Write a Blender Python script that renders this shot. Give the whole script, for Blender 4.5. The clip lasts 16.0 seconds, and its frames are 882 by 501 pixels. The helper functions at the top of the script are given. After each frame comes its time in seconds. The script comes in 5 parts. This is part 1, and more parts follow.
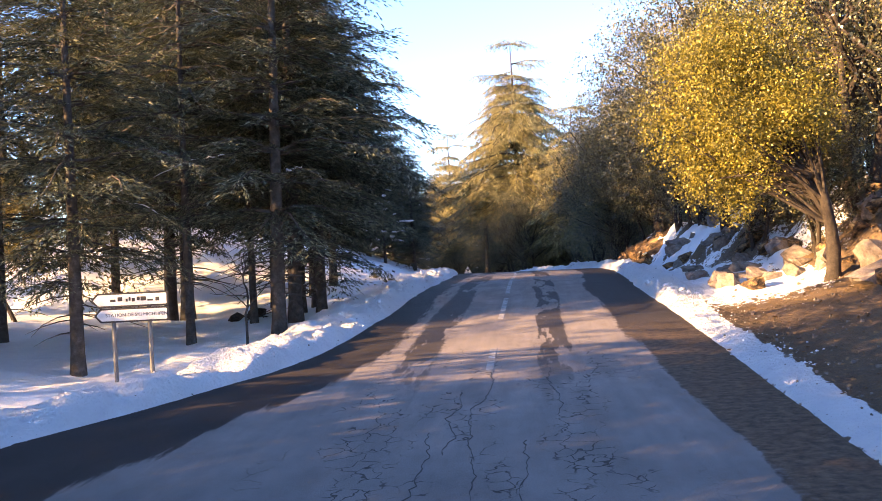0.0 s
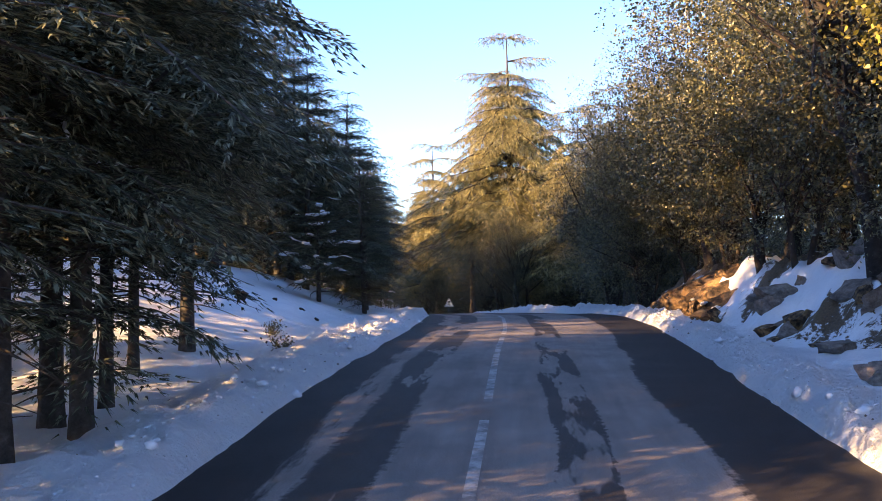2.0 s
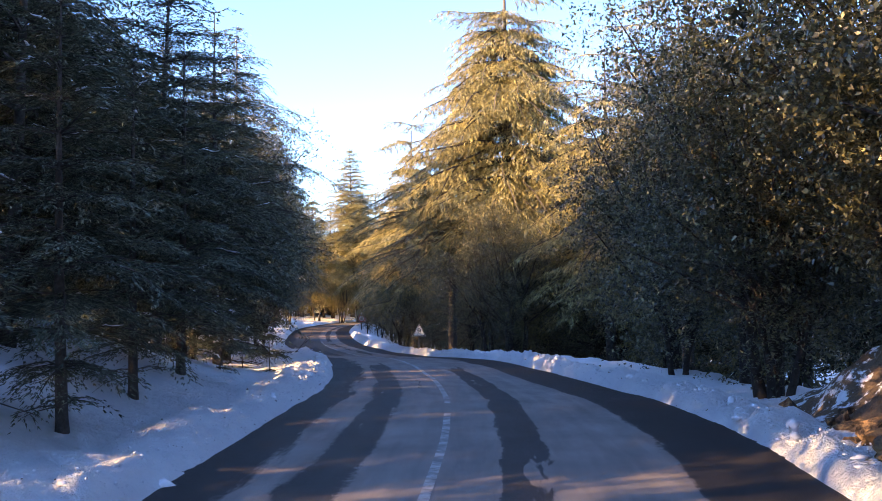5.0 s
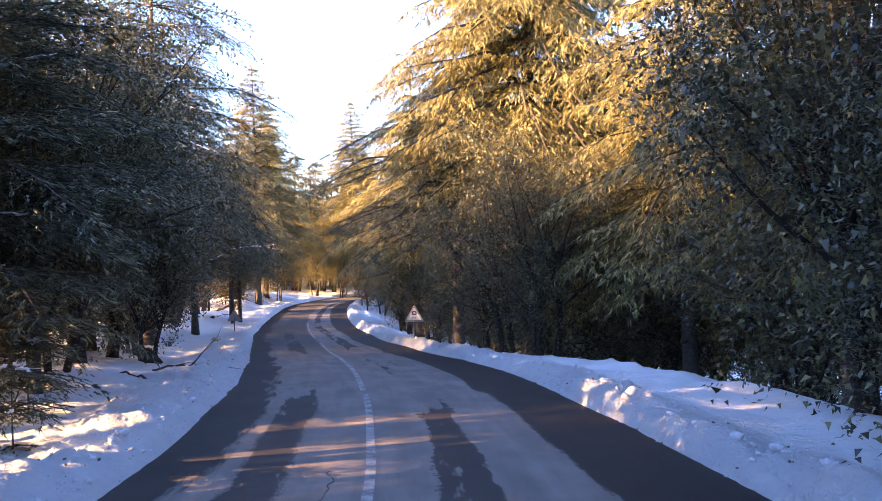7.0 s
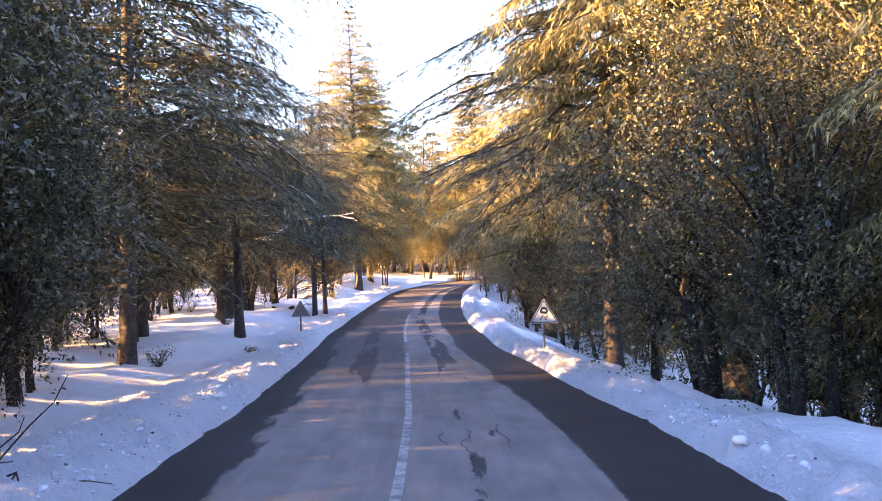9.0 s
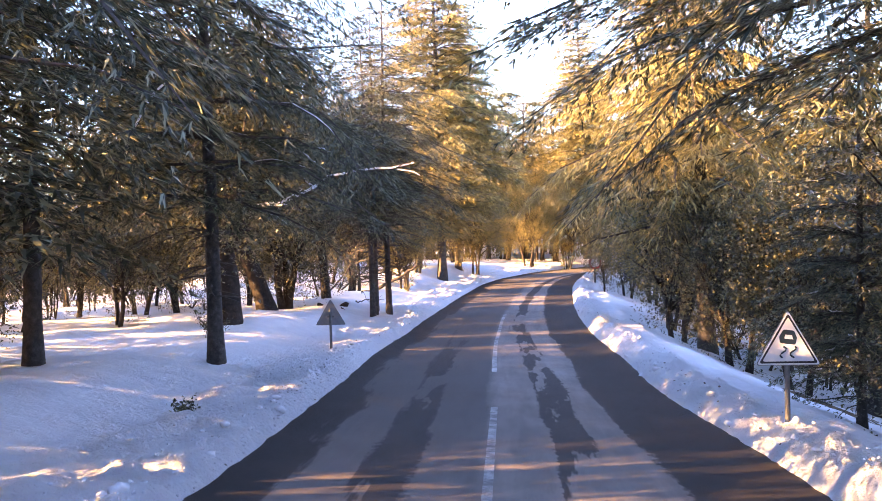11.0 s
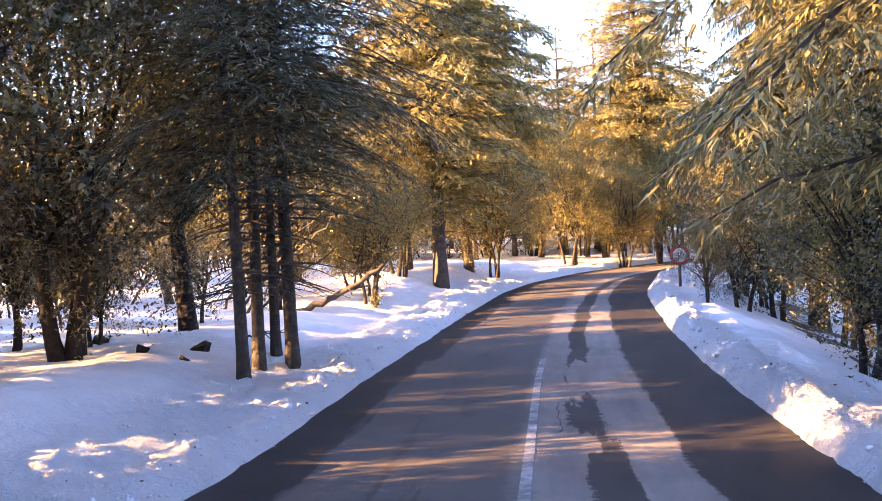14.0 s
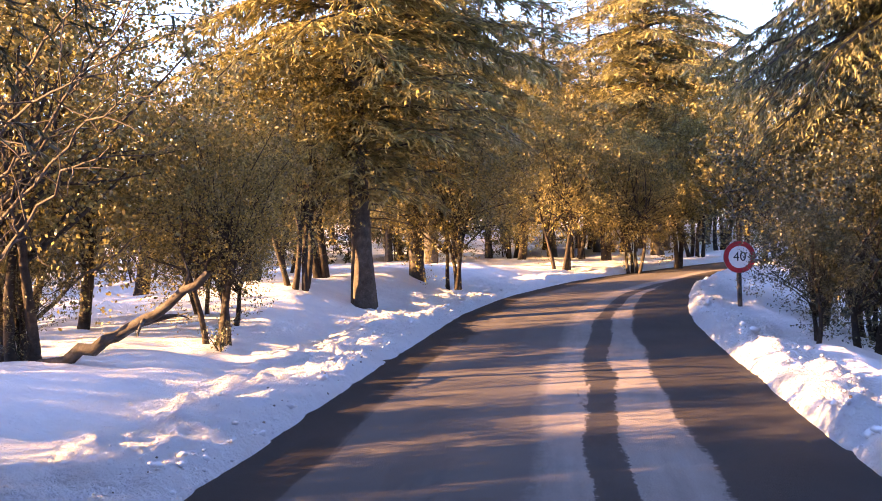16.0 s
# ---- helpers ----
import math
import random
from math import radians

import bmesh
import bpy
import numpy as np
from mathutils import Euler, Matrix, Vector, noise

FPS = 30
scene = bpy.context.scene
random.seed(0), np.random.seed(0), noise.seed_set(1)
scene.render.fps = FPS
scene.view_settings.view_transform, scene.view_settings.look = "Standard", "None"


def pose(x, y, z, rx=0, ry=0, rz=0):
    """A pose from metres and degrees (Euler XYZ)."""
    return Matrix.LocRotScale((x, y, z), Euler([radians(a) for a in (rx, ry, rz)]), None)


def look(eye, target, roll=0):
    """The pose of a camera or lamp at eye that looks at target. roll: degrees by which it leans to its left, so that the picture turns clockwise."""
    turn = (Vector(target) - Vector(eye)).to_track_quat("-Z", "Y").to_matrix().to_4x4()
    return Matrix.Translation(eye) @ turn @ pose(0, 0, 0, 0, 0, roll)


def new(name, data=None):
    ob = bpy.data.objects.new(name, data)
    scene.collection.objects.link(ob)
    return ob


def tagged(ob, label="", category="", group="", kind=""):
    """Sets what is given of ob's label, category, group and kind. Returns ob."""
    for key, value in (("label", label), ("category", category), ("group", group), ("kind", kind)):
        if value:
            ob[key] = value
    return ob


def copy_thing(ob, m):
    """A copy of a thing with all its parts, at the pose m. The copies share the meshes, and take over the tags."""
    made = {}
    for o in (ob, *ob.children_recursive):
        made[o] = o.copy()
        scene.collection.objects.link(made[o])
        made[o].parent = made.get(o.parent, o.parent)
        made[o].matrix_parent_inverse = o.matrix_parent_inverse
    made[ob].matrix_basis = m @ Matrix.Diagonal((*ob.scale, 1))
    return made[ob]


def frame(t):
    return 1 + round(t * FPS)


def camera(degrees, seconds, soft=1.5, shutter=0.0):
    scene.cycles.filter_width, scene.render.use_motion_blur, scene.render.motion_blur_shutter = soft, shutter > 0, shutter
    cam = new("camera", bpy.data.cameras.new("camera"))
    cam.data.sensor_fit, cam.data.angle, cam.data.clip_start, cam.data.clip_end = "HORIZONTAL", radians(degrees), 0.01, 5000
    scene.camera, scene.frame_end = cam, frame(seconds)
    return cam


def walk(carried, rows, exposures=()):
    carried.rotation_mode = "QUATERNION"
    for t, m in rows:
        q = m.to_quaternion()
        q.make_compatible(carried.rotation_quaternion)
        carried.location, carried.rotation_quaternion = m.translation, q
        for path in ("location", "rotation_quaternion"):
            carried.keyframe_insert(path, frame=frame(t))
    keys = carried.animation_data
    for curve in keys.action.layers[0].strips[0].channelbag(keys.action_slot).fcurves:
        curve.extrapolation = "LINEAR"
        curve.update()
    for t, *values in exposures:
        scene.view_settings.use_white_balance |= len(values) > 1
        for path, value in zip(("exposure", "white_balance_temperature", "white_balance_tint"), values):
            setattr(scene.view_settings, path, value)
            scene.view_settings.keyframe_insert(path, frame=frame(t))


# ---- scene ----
cam = camera(48.4, 16.0, 0.5)
PATH = [
    (0, (0.072, 0.28, 1.832), (0.072, 2.28, 1.84), -2.6),
    (0.5, (0.317, 3.334, 1.878), (0.318, 5.334, 1.893), -2.5),
    (1, (0.509, 6.325, 1.943), (0.516, 8.325, 1.97), -1.8),
    (1.5, (0.734, 9.441, 2.09), (0.748, 11.441, 2.132), -1.3),
    (2, (0.979, 12.502, 2.229), (1.0, 14.502, 2.283), -0.8),
    (2.5, (1.353, 15.594, 2.414), (1.366, 17.593, 2.479), -0.6),
    (3, (1.685, 18.695, 2.554), (1.696, 20.694, 2.621), -0.4),
    (3.5, (2.031, 21.786, 2.679), (2.046, 23.785, 2.755), 0.0),
    (4, (2.36, 24.931, 2.769), (2.379, 26.929, 2.851), 0.1),
    (4.2, (2.506, 26.205, 2.796), (2.523, 28.203, 2.88), 0.1),
    (6.3, (3.828, 39.571, 2.809), (3.813, 41.571, 2.838), -0.2),
    (6.5, (3.881, 40.8, 2.808), (3.861, 42.799, 2.835), -0.4),
    (7, (3.949, 43.824, 2.783), (3.911, 45.824, 2.785), -0.8),
    (7.5, (3.94, 46.916, 2.715), (3.868, 48.915, 2.695), -0.6),
    (8, (3.845, 50.09, 2.569), (3.719, 52.086, 2.542), -1.0),
    (8.5, (3.652, 53.319, 2.497), (3.436, 55.307, 2.464), -1.1),
    (9, (3.326, 56.56, 2.411), (3.028, 58.537, 2.378), -1.3),
    (9.5, (2.88, 59.713, 2.323), (2.505, 61.677, 2.289), -1.5),
    (10, (2.362, 62.864, 2.191), (1.913, 64.813, 2.156), -1.5),
    (10.2, (2.115, 64.115, 2.142), (1.652, 66.06, 2.1), -1.3),
    (12.3, (-0.317, 77.084, 1.3), (-0.859, 79.008, 1.236), -2.3),
    (12.5, (-0.553, 78.282, 1.244), (-1.101, 80.204, 1.173), -2.4),
    (13, (-1.191, 81.276, 1.133), (-1.747, 83.195, 1.05), -2.3),
    (13.5, (-1.743, 84.229, 0.972), (-2.3, 86.149, 0.919), -2.4),
    (14, (-2.343, 87.212, 0.846), (-2.897, 89.133, 0.803), -2.6),
    (14.5, (-2.895, 90.183, 0.754), (-3.444, 92.106, 0.718), -2.6),
    (15, (-3.442, 93.124, 0.638), (-3.981, 95.049, 0.598), -2.8),
    (15.5, (-3.998, 96.15, 0.515), (-4.527, 98.079, 0.476), -2.9),
    (16, (-4.482, 99.182, 0.455), (-5.0, 101.113, 0.414), -2.4),
]
walk(cam, [(t, look(eye, target, roll)) for t, eye, target, roll in PATH],
     exposures=[(0, 2.82, 6350, 23), (0.5, 2.53, 5950, 23), (1, 2.52, 6100, 23), (1.5, 2.54, 6100, 22), (2, 2.54, 6200, 22), (3, 2.64, 6000, 22), (4.2, 2.67, 5850, 22), (6.5, 3.37, 6550, 28), (7, 3.43, 6600, 30), (7.5, 3.66, 6700, 30), (8, 4.08, 7100, 30), (8.5, 4.20, 7180, 31), (9.5, 3.95, 7250, 33), (10, 4.00, 7250, 33), (12.5, 4.14, 7350, 32), (13, 4.02, 7380, 32), (14.5, 3.98, 7420, 33), (15.5, 3.70, 7350, 34), (16, 3.46, 7200, 34)])


# ---- daylight ----
SUN_TO = (-0.906, -0.423)          # ground direction towards the sun
SUN_EL = radians(14.5)
world = bpy.data.worlds.new("world")
scene.world = world
world.use_nodes = True
wn = world.node_tree.nodes
sky = wn.new("ShaderNodeTexSky")
sky.sky_type, sky.sun_disc = "NISHITA", False
sky.sun_elevation = SUN_EL
sky.sun_rotation = math.atan2(SUN_TO[0], SUN_TO[1])
sky.altitude, sky.air_density, sky.dust_density, sky.ozone_density = 1800, 1.0, 0.1, 3.2
wn["Background"].inputs["Strength"].default_value = 0.10
world.node_tree.links.new(sky.outputs[0], wn["Background"].inputs[0])
sun = new("sun", bpy.data.lights.new("sun", "SUN"))
sun.data.energy, sun.data.angle, sun.data.color = 5.0, radians(0.4), (1.0, 0.62, 0.24)
sun.matrix_world = look((0, 0, 60), (-SUN_TO[0], -SUN_TO[1], 60 - math.tan(SUN_EL)))


# ---- materials ----
def material(name, rough=0.8, spec=0.3):
    m = bpy.data.materials.new(name)
    m.use_nodes = True
    b = m.node_tree.nodes["Principled BSDF"]
    b.inputs["Roughness"].default_value = rough
    b.inputs["Specular IOR Level"].default_value = spec
    return m, m.node_tree.nodes, m.node_tree.links, b


def noise_node(n, l, coord, scale, detail=6, rough=0.6):
    t = n.new("ShaderNodeTexNoise")
    t.inputs["Scale"].default_value = scale
    t.inputs["Detail"].default_value = detail
    t.inputs["Roughness"].default_value = rough
    l.new(coord, t.inputs["Vector"])
    return t.outputs["Fac"]


def ramp(n, l, fac, stops):
    r = n.new("ShaderNodeValToRGB")
    e = r.color_ramp.elements
    while len(e) < len(stops):
        e.new(0.5)
    for k, (p, c) in zip(e, stops):
        k.position, k.color = p, (*c, 1) if len(c) == 3 else c
    l.new(fac, r.inputs["Fac"])
    return r.outputs["Color"]


def grey(v):
    return (v, v, v)


def mix(n, l, fac, a, b, mode="MIX"):
    x = n.new("ShaderNodeMix")
    x.data_type, x.blend_type = "RGBA", mode
    for v, k in ((fac, 0), (a, 6), (b, 7)):
        if hasattr(v, "links"):
            l.new(v, x.inputs[k])
        else:
            x.inputs[k].default_value = v if k == 0 else (*v, 1)
    return x.outputs[2]


def calc(n, l, op, a, b=0.0, clamp=False):
    x = n.new("ShaderNodeMath")
    x.operation, x.use_clamp = op, clamp
    for v, k in ((a, 0), (b, 1)):
        if hasattr(v, "links"):
            l.new(v, x.inputs[k])
        else:
            x.inputs[k].default_value = v
    return x.outputs[0]


def bump(n, l, b, height, strength, distance):
    x = n.new("ShaderNodeBump")
    x.inputs["Strength"].default_value, x.inputs["Distance"].default_value = strength, distance
    l.new(height, x.inputs["Height"])
    l.new(x.outputs[0], b.inputs["Normal"])
    return x


def stone_like(name, stops, scale, rough=0.85, strength=0.6, distance=0.02, fine=30):
    m, n, l, b = material(name, rough)
    co = n.new("ShaderNodeTexCoord").outputs["Object"]
    a = noise_node(n, l, co, scale, 8, 0.65)
    f = noise_node(n, l, co, fine, 4)
    c = mix(n, l, 0.35, ramp(n, l, a, stops), ramp(n, l, f, [(0.3, grey(0.25)), (0.7, grey(0.75))]), "OVERLAY")
    l.new(c, b.inputs["Base Color"])
    h = calc(n, l, "ADD", a, calc(n, l, "MULTIPLY", f, 0.3))
    bump(n, l, b, h, strength, distance)
    return m


def leaf_material(name, stops, rough=0.5, spec=0.4, glow=0.25, glow_tint=(0.22, 0.21, 0.06)):
    m, n, l, b = material(name, rough, spec)
    isl = n.new("ShaderNodeNewGeometry").outputs["Random Per Island"]
    co = n.new("ShaderNodeTexCoord").outputs["Object"]
    big = noise_node(n, l, co, 0.6, 3)
    f = calc(n, l, "ADD", calc(n, l, "MULTIPLY", calc(n, l, "POWER", isl, 1.5), 1.0), calc(n, l, "MULTIPLY", calc(n, l, "SUBTRACT", big, 0.42), 1.3), True)
    rnd = n.new("ShaderNodeObjectInfo").outputs["Random"]
    c = ramp(n, l, f, stops)
    c = mix(n, l, calc(n, l, "MULTIPLY", rnd, 0.4), c, mix(n, l, 1.0, c, (1.12, 1.0, 0.8), "MULTIPLY"))
    l.new(c, b.inputs["Base Color"])
    tr = n.new("ShaderNodeBsdfTranslucent")
    l.new(mix(n, l, 0.5, c, glow_tint), tr.inputs["Color"])
    ms = n.new("ShaderNodeMixShader")
    ms.inputs[0].default_value = glow
    l.new(b.outputs[0], ms.inputs[1])
    l.new(tr.outputs[0], ms.inputs[2])
    l.new(ms.outputs[0], n["Material Output"].inputs["Surface"])
    return m


def plain(name, colour, rough=0.5, metal=0.0, vary=0.15, scale=8, spec=0.4):
    m, n, l, b = material(name, rough, spec)
    co = n.new("ShaderNodeTexCoord").outputs["Object"]
    f = noise_node(n, l, co, scale, 5)
    dark = tuple(v * (1 - vary * 2) for v in colour)
    lite = tuple(min(1, v * (1 + vary)) for v in colour)
    l.new(ramp(n, l, f, [(0.3, dark), (0.7, lite)]), b.inputs["Base Color"])
    b.inputs["Metallic"].default_value = metal
    return m


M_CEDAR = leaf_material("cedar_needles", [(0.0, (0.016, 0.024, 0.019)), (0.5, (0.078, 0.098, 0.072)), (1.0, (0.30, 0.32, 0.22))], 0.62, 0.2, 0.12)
# cedar needles with the low sun's gold put into their colour
M_CEDAR_SUN = leaf_material("golden_cedar_needles", [(0.0, (0.07, 0.066, 0.034)), (0.5, (0.21, 0.195, 0.085)), (1.0, (0.44, 0.40, 0.17))], 0.55, 0.35, 0.18, (0.40, 0.36, 0.14))
# needle colour part-way to sunlit, a dimmer copy of the golden needles
M_CEDAR_HALFSUN = leaf_material("olive_cedar_needles", [(0.0, (0.04, 0.042, 0.022)), (0.5, (0.14, 0.135, 0.065)), (1.0, (0.30, 0.28, 0.12))], 0.55, 0.35, 0.12, (0.24, 0.26, 0.12))
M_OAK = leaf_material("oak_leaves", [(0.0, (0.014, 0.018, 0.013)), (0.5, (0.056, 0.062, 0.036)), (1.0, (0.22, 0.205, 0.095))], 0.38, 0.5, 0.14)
# oak leaves with the yellow of low sun mixed into their colour
M_OAK_SUNYELLOW = leaf_material("yellowish_oak_leaves", [(0.0, (0.04, 0.04, 0.010)), (0.5, (0.17, 0.155, 0.028)), (1.0, (0.38, 0.32, 0.05))], 0.42, 0.45, 0.3, (0.35, 0.32, 0.05))
# lighter, browner copy of the oak leaves, coloured as if the sun lit them
M_OAK_SUNBROWN = leaf_material("olive_brown_oak_leaves", [(0.0, (0.035, 0.035, 0.016)), (0.5, (0.14, 0.125, 0.045)), (1.0, (0.32, 0.27, 0.09))], 0.42, 0.45, 0.28, (0.32, 0.25, 0.06))
M_BARK = stone_like("bark", [(0.25, (0.030, 0.024, 0.019)), (0.55, (0.08, 0.07, 0.062)), (0.8, (0.16, 0.145, 0.13))], 7, 0.95, 0.9, 0.03, 40)
M_OAKBARK = stone_like("oak_bark", [(0.25, (0.016, 0.013, 0.011)), (0.55, (0.045, 0.036, 0.03)), (0.8, (0.09, 0.075, 0.062))], 8, 0.95, 0.9, 0.03, 40)
M_ROCK = stone_like("ochre_rock", [(0.38, (0.02, 0.016, 0.013)), (0.5, (0.11, 0.072, 0.042)), (0.62, (0.32, 0.20, 0.09))], 2.4, 0.9, 0.9, 0.05, 16)
M_STONE = stone_like("grey_stone", [(0.25, (0.06, 0.05, 0.045)), (0.5, (0.2, 0.165, 0.14)), (0.8, (0.38, 0.33, 0.28))], 3.0, 0.9, 0.8, 0.03, 20)
M_DARKSTONE = stone_like("dark_stone", [(0.3, (0.016, 0.013, 0.011)), (0.55, (0.05, 0.036, 0.026)), (0.8, (0.13, 0.09, 0.06))], 5.0, 0.9, 0.8, 0.03, 24)
M_METAL = plain("galvanised_metal", (0.15, 0.155, 0.16), 0.55, 0.3)
M_SIGNBACK = plain("bare_sign_back", (0.24, 0.25, 0.26), 0.55, 0.3, 0.15, 6)
M_WHITE = plain("white_sign_face", (0.78, 0.79, 0.80), 0.4, 0.0, 0.06, 5)
# white sign face greyed in its colour, as the board looks in shade
M_BOARD = plain("weathered_white_board", (0.60, 0.61, 0.63), 0.5, 0.0, 0.12, 7)
M_BLACK = plain("black_print", (0.025, 0.025, 0.03), 0.5)
M_RED = plain("red_print", (0.45, 0.03, 0.04), 0.45)
M_BLUE = plain("blue_black_print", (0.02, 0.04, 0.06), 0.5)


def snow_material():
    m, n, l, b = material("snow", 0.65, 0.35)
    co = n.new("ShaderNodeTexCoord").outputs["Object"]
    f1 = noise_node(n, l, co, 1.7, 8, 0.6)
    f2 = noise_node(n, l, co, 14, 5, 0.7)
    c = ramp(n, l, f1, [(0.3, (0.80, 0.82, 0.85)), (0.65, (0.9, 0.91, 0.92))])
    dirt = ramp(n, l, f2, [(0.66, grey(0)), (0.74, grey(0.55))])
    soil_a = n.new("ShaderNodeAttribute")
    soil_a.attribute_name = "soil"
    grime = n.new("ShaderNodeAttribute")
    grime.attribute_name = "grime"
    c = mix(n, l, calc(n, l, "MULTIPLY", dirt, grime.outputs["Fac"], True), c, (0.12, 0.09, 0.07))
    # bare brown soil with leaf litter where the snow has gone
    f3 = noise_node(n, l, co, 5, 8, 0.7)
    f4 = noise_node(n, l, co, 45, 4, 0.7)
    soil = mix(n, l, 0.5, ramp(n, l, f3, [(0.3, (0.045, 0.032, 0.022)), (0.7, (0.17, 0.115, 0.065))]),
               ramp(n, l, f4, [(0.35, (0.03, 0.022, 0.016)), (0.7, (0.24, 0.16, 0.08))]))
    edge = calc(n, l, "ADD", soil_a.outputs["Fac"], calc(n, l, "MULTIPLY", calc(n, l, "SUBTRACT", f3, 0.5), 1.3))
    sfac = ramp(n, l, edge, [(0.46, grey(0)), (0.54, grey(1))])
    l.new(mix(n, l, sfac, c, soil), b.inputs["Base Color"])
    f5 = noise_node(n, l, co, 5.5, 6, 0.65)
    rough_part = calc(n, l, "MULTIPLY", calc(n, l, "ADD", f5, calc(n, l, "MULTIPLY", f2, 0.6)), calc(n, l, "ADD", 0.28, grime.outputs["Fac"]))
    h = calc(n, l, "ADD", calc(n, l, "MULTIPLY", f1, 0.25), rough_part)
    bump(n, l, b, h, 1.0, 0.17)
    b.inputs["Subsurface Weight"].default_value = 0.0
    return m


def road_material():
    """Dry light asphalt with dark damp margins, damp wheel tracks and fine cracks. UV: metres right of the line, metres along."""
    m, n, l, b = material("asphalt", 0.8, 0.22)
    uv = n.new("ShaderNodeUVMap").outputs[0]
    sep = n.new("ShaderNodeSeparateXYZ")
    l.new(uv, sep.inputs[0])
    u, v = sep.outputs[0], sep.outputs[1]

    def stretched(su, sv, scale, detail=6, rough=0.65):
        mp = n.new("ShaderNodeMapping")
        mp.inputs["Scale"].default_value = (su, sv, 1)
        l.new(uv, mp.inputs[0])
        return noise_node(n, l, mp.outputs[0], scale, detail, rough)

    long = stretched(1.6, 0.22, 1.0, 7)
    mid = stretched(1, 0.55, 1.3, 6)
    fine = stretched(1, 1, 70, 3)
    grit = stretched(1, 1, 9, 5)
    dry = ramp(n, l, mid, [(0.3, (0.180, 0.157, 0.142)), (0.7, (0.272, 0.240, 0.218))])
    dry = mix(n, l, 0.55, dry, ramp(n, l, fine, [(0.3, grey(0.25)), (0.7, grey(0.75))]), "OVERLAY")
    dry = mix(n, l, 0.5, dry, ramp(n, l, stretched(2.2, 0.16, 1.6, 6), [(0.35, grey(0.36)), (0.65, grey(0.62))]), "OVERLAY")
    right = n.new("ShaderNodeAttribute")
    right.attribute_name = "to_right"
    left = n.new("ShaderNodeAttribute")
    left.attribute_name = "to_left"
    wob = calc(n, l, "MULTIPLY", calc(n, l, "SUBTRACT", long, 0.5), 1.6)
    wobm = calc(n, l, "MULTIPLY", calc(n, l, "SUBTRACT", grit, 0.5), 0.14)
    wob = calc(n, l, "ADD", wob, wobm)
    sway = calc(n, l, "ADD", calc(n, l, "MULTIPLY", wob, 0.35), wobm)

    def band(x, lo, hi):
        """1 below lo, 0 above hi."""
        r = n.new("ShaderNodeMapRange")
        r.inputs["From Min"].default_value, r.inputs["From Max"].default_value = lo, hi
        r.inputs["To Min"].default_value, r.inputs["To Max"].default_value = 1, 0
        l.new(x, r.inputs[0])
        return r.outputs[0]

    wr = band(calc(n, l, "ADD", calc(n, l, "ADD", right.outputs["Fac"], sway), calc(n, l, "MULTIPLY", band(v, 9.0, 17.0), 0.4)), 1.08, 1.13)
    junction = calc(n, l, "MULTIPLY", band(v, 8.0, 19.0), 1.3)
    wl = band(calc(n, l, "SUBTRACT", calc(n, l, "ADD", left.outputs["Fac"], wob), junction), 0.5, 0.62)
    stretch = calc(n, l, "MULTIPLY", band(v, 74.0, 80.0), band(calc(n, l, "MULTIPLY", v, -1.0), -62.0, -57.0))
    patchy = ramp(n, l, calc(n, l, "SUBTRACT", stretched(0.8, 0.12, 1.0, 5), calc(n, l, "MULTIPLY", stretch, 0.14)), [(0.44, grey(0)), (0.46, grey(1))])
    late = calc(n, l, "SUBTRACT", 1.0, band(v, 88.0, 100.0))
    ta = calc(n, l, "ABSOLUTE", calc(n, l, "SUBTRACT", calc(n, l, "ADD", calc(n, l, "ADD", u, sway), calc(n, l, "MULTIPLY", late, 0.33)), 0.92))
    ta = calc(n, l, "ADD", ta, calc(n, l, "MULTIPLY", late, 0.07))
    tb = calc(n, l, "ABSOLUTE", calc(n, l, "ADD", calc(n, l, "ADD", u, sway), 1.05))
    tracks = calc(n, l, "MAXIMUM", band(ta, 0.23, 0.26), calc(n, l, "MULTIPLY", band(tb, 0.24, 0.30), calc(n, l, "SUBTRACT", 1.0, calc(n, l, "MULTIPLY", late, 0.8))))
    tracks = calc(n, l, "MULTIPLY", calc(n, l, "MULTIPLY", tracks, patchy), band(calc(n, l, "MULTIPLY", v, -1.0), -15.0, -11.0))
    # the oncoming lane is browner and not quite dry past the bend
    half = calc(n, l, "MULTIPLY", band(calc(n, l, "ADD", u, sway), -0.15, 0.05), band(calc(n, l, "MULTIPLY", v, -1.0), -84.0, -72.0))
    dry = mix(n, l, calc(n, l, "MULTIPLY", half, 0.88), dry, (0.095, 0.083, 0.075))
    wet = calc(n, l, "MAXIMUM", calc(n, l, "MAXIMUM", wr, wl), calc(n, l, "MULTIPLY", tracks, 0.92))
    damp = ramp(n, l, mid, [(0.3, (0.021, 0.0175, 0.0155)), (0.7, (0.042, 0.035, 0.030))])
    # earth washed over the right margin near the junction
    earth = ramp(n, l, grit, [(0.35, (0.030, 0.022, 0.016)), (0.65, (0.13, 0.09, 0.055))])
    damp = mix(n, l, calc(n, l, "MULTIPLY", wr, band(v, 15.5, 18.0)), damp, earth)
    # nearest stretch of dry asphalt darkened in its colour, standing in for shade
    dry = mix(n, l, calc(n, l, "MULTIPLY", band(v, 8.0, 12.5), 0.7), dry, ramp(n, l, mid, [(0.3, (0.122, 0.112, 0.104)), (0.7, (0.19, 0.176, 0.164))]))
    # crazed surface along the line near the junction
    mp = n.new("ShaderNodeMapping")
    mp.inputs["Scale"].default_value = (1.0, 0.75, 1)
    l.new(uv, mp.inputs[0])
    warp = n.new("ShaderNodeVectorMath")
    warp.operation = "ADD"
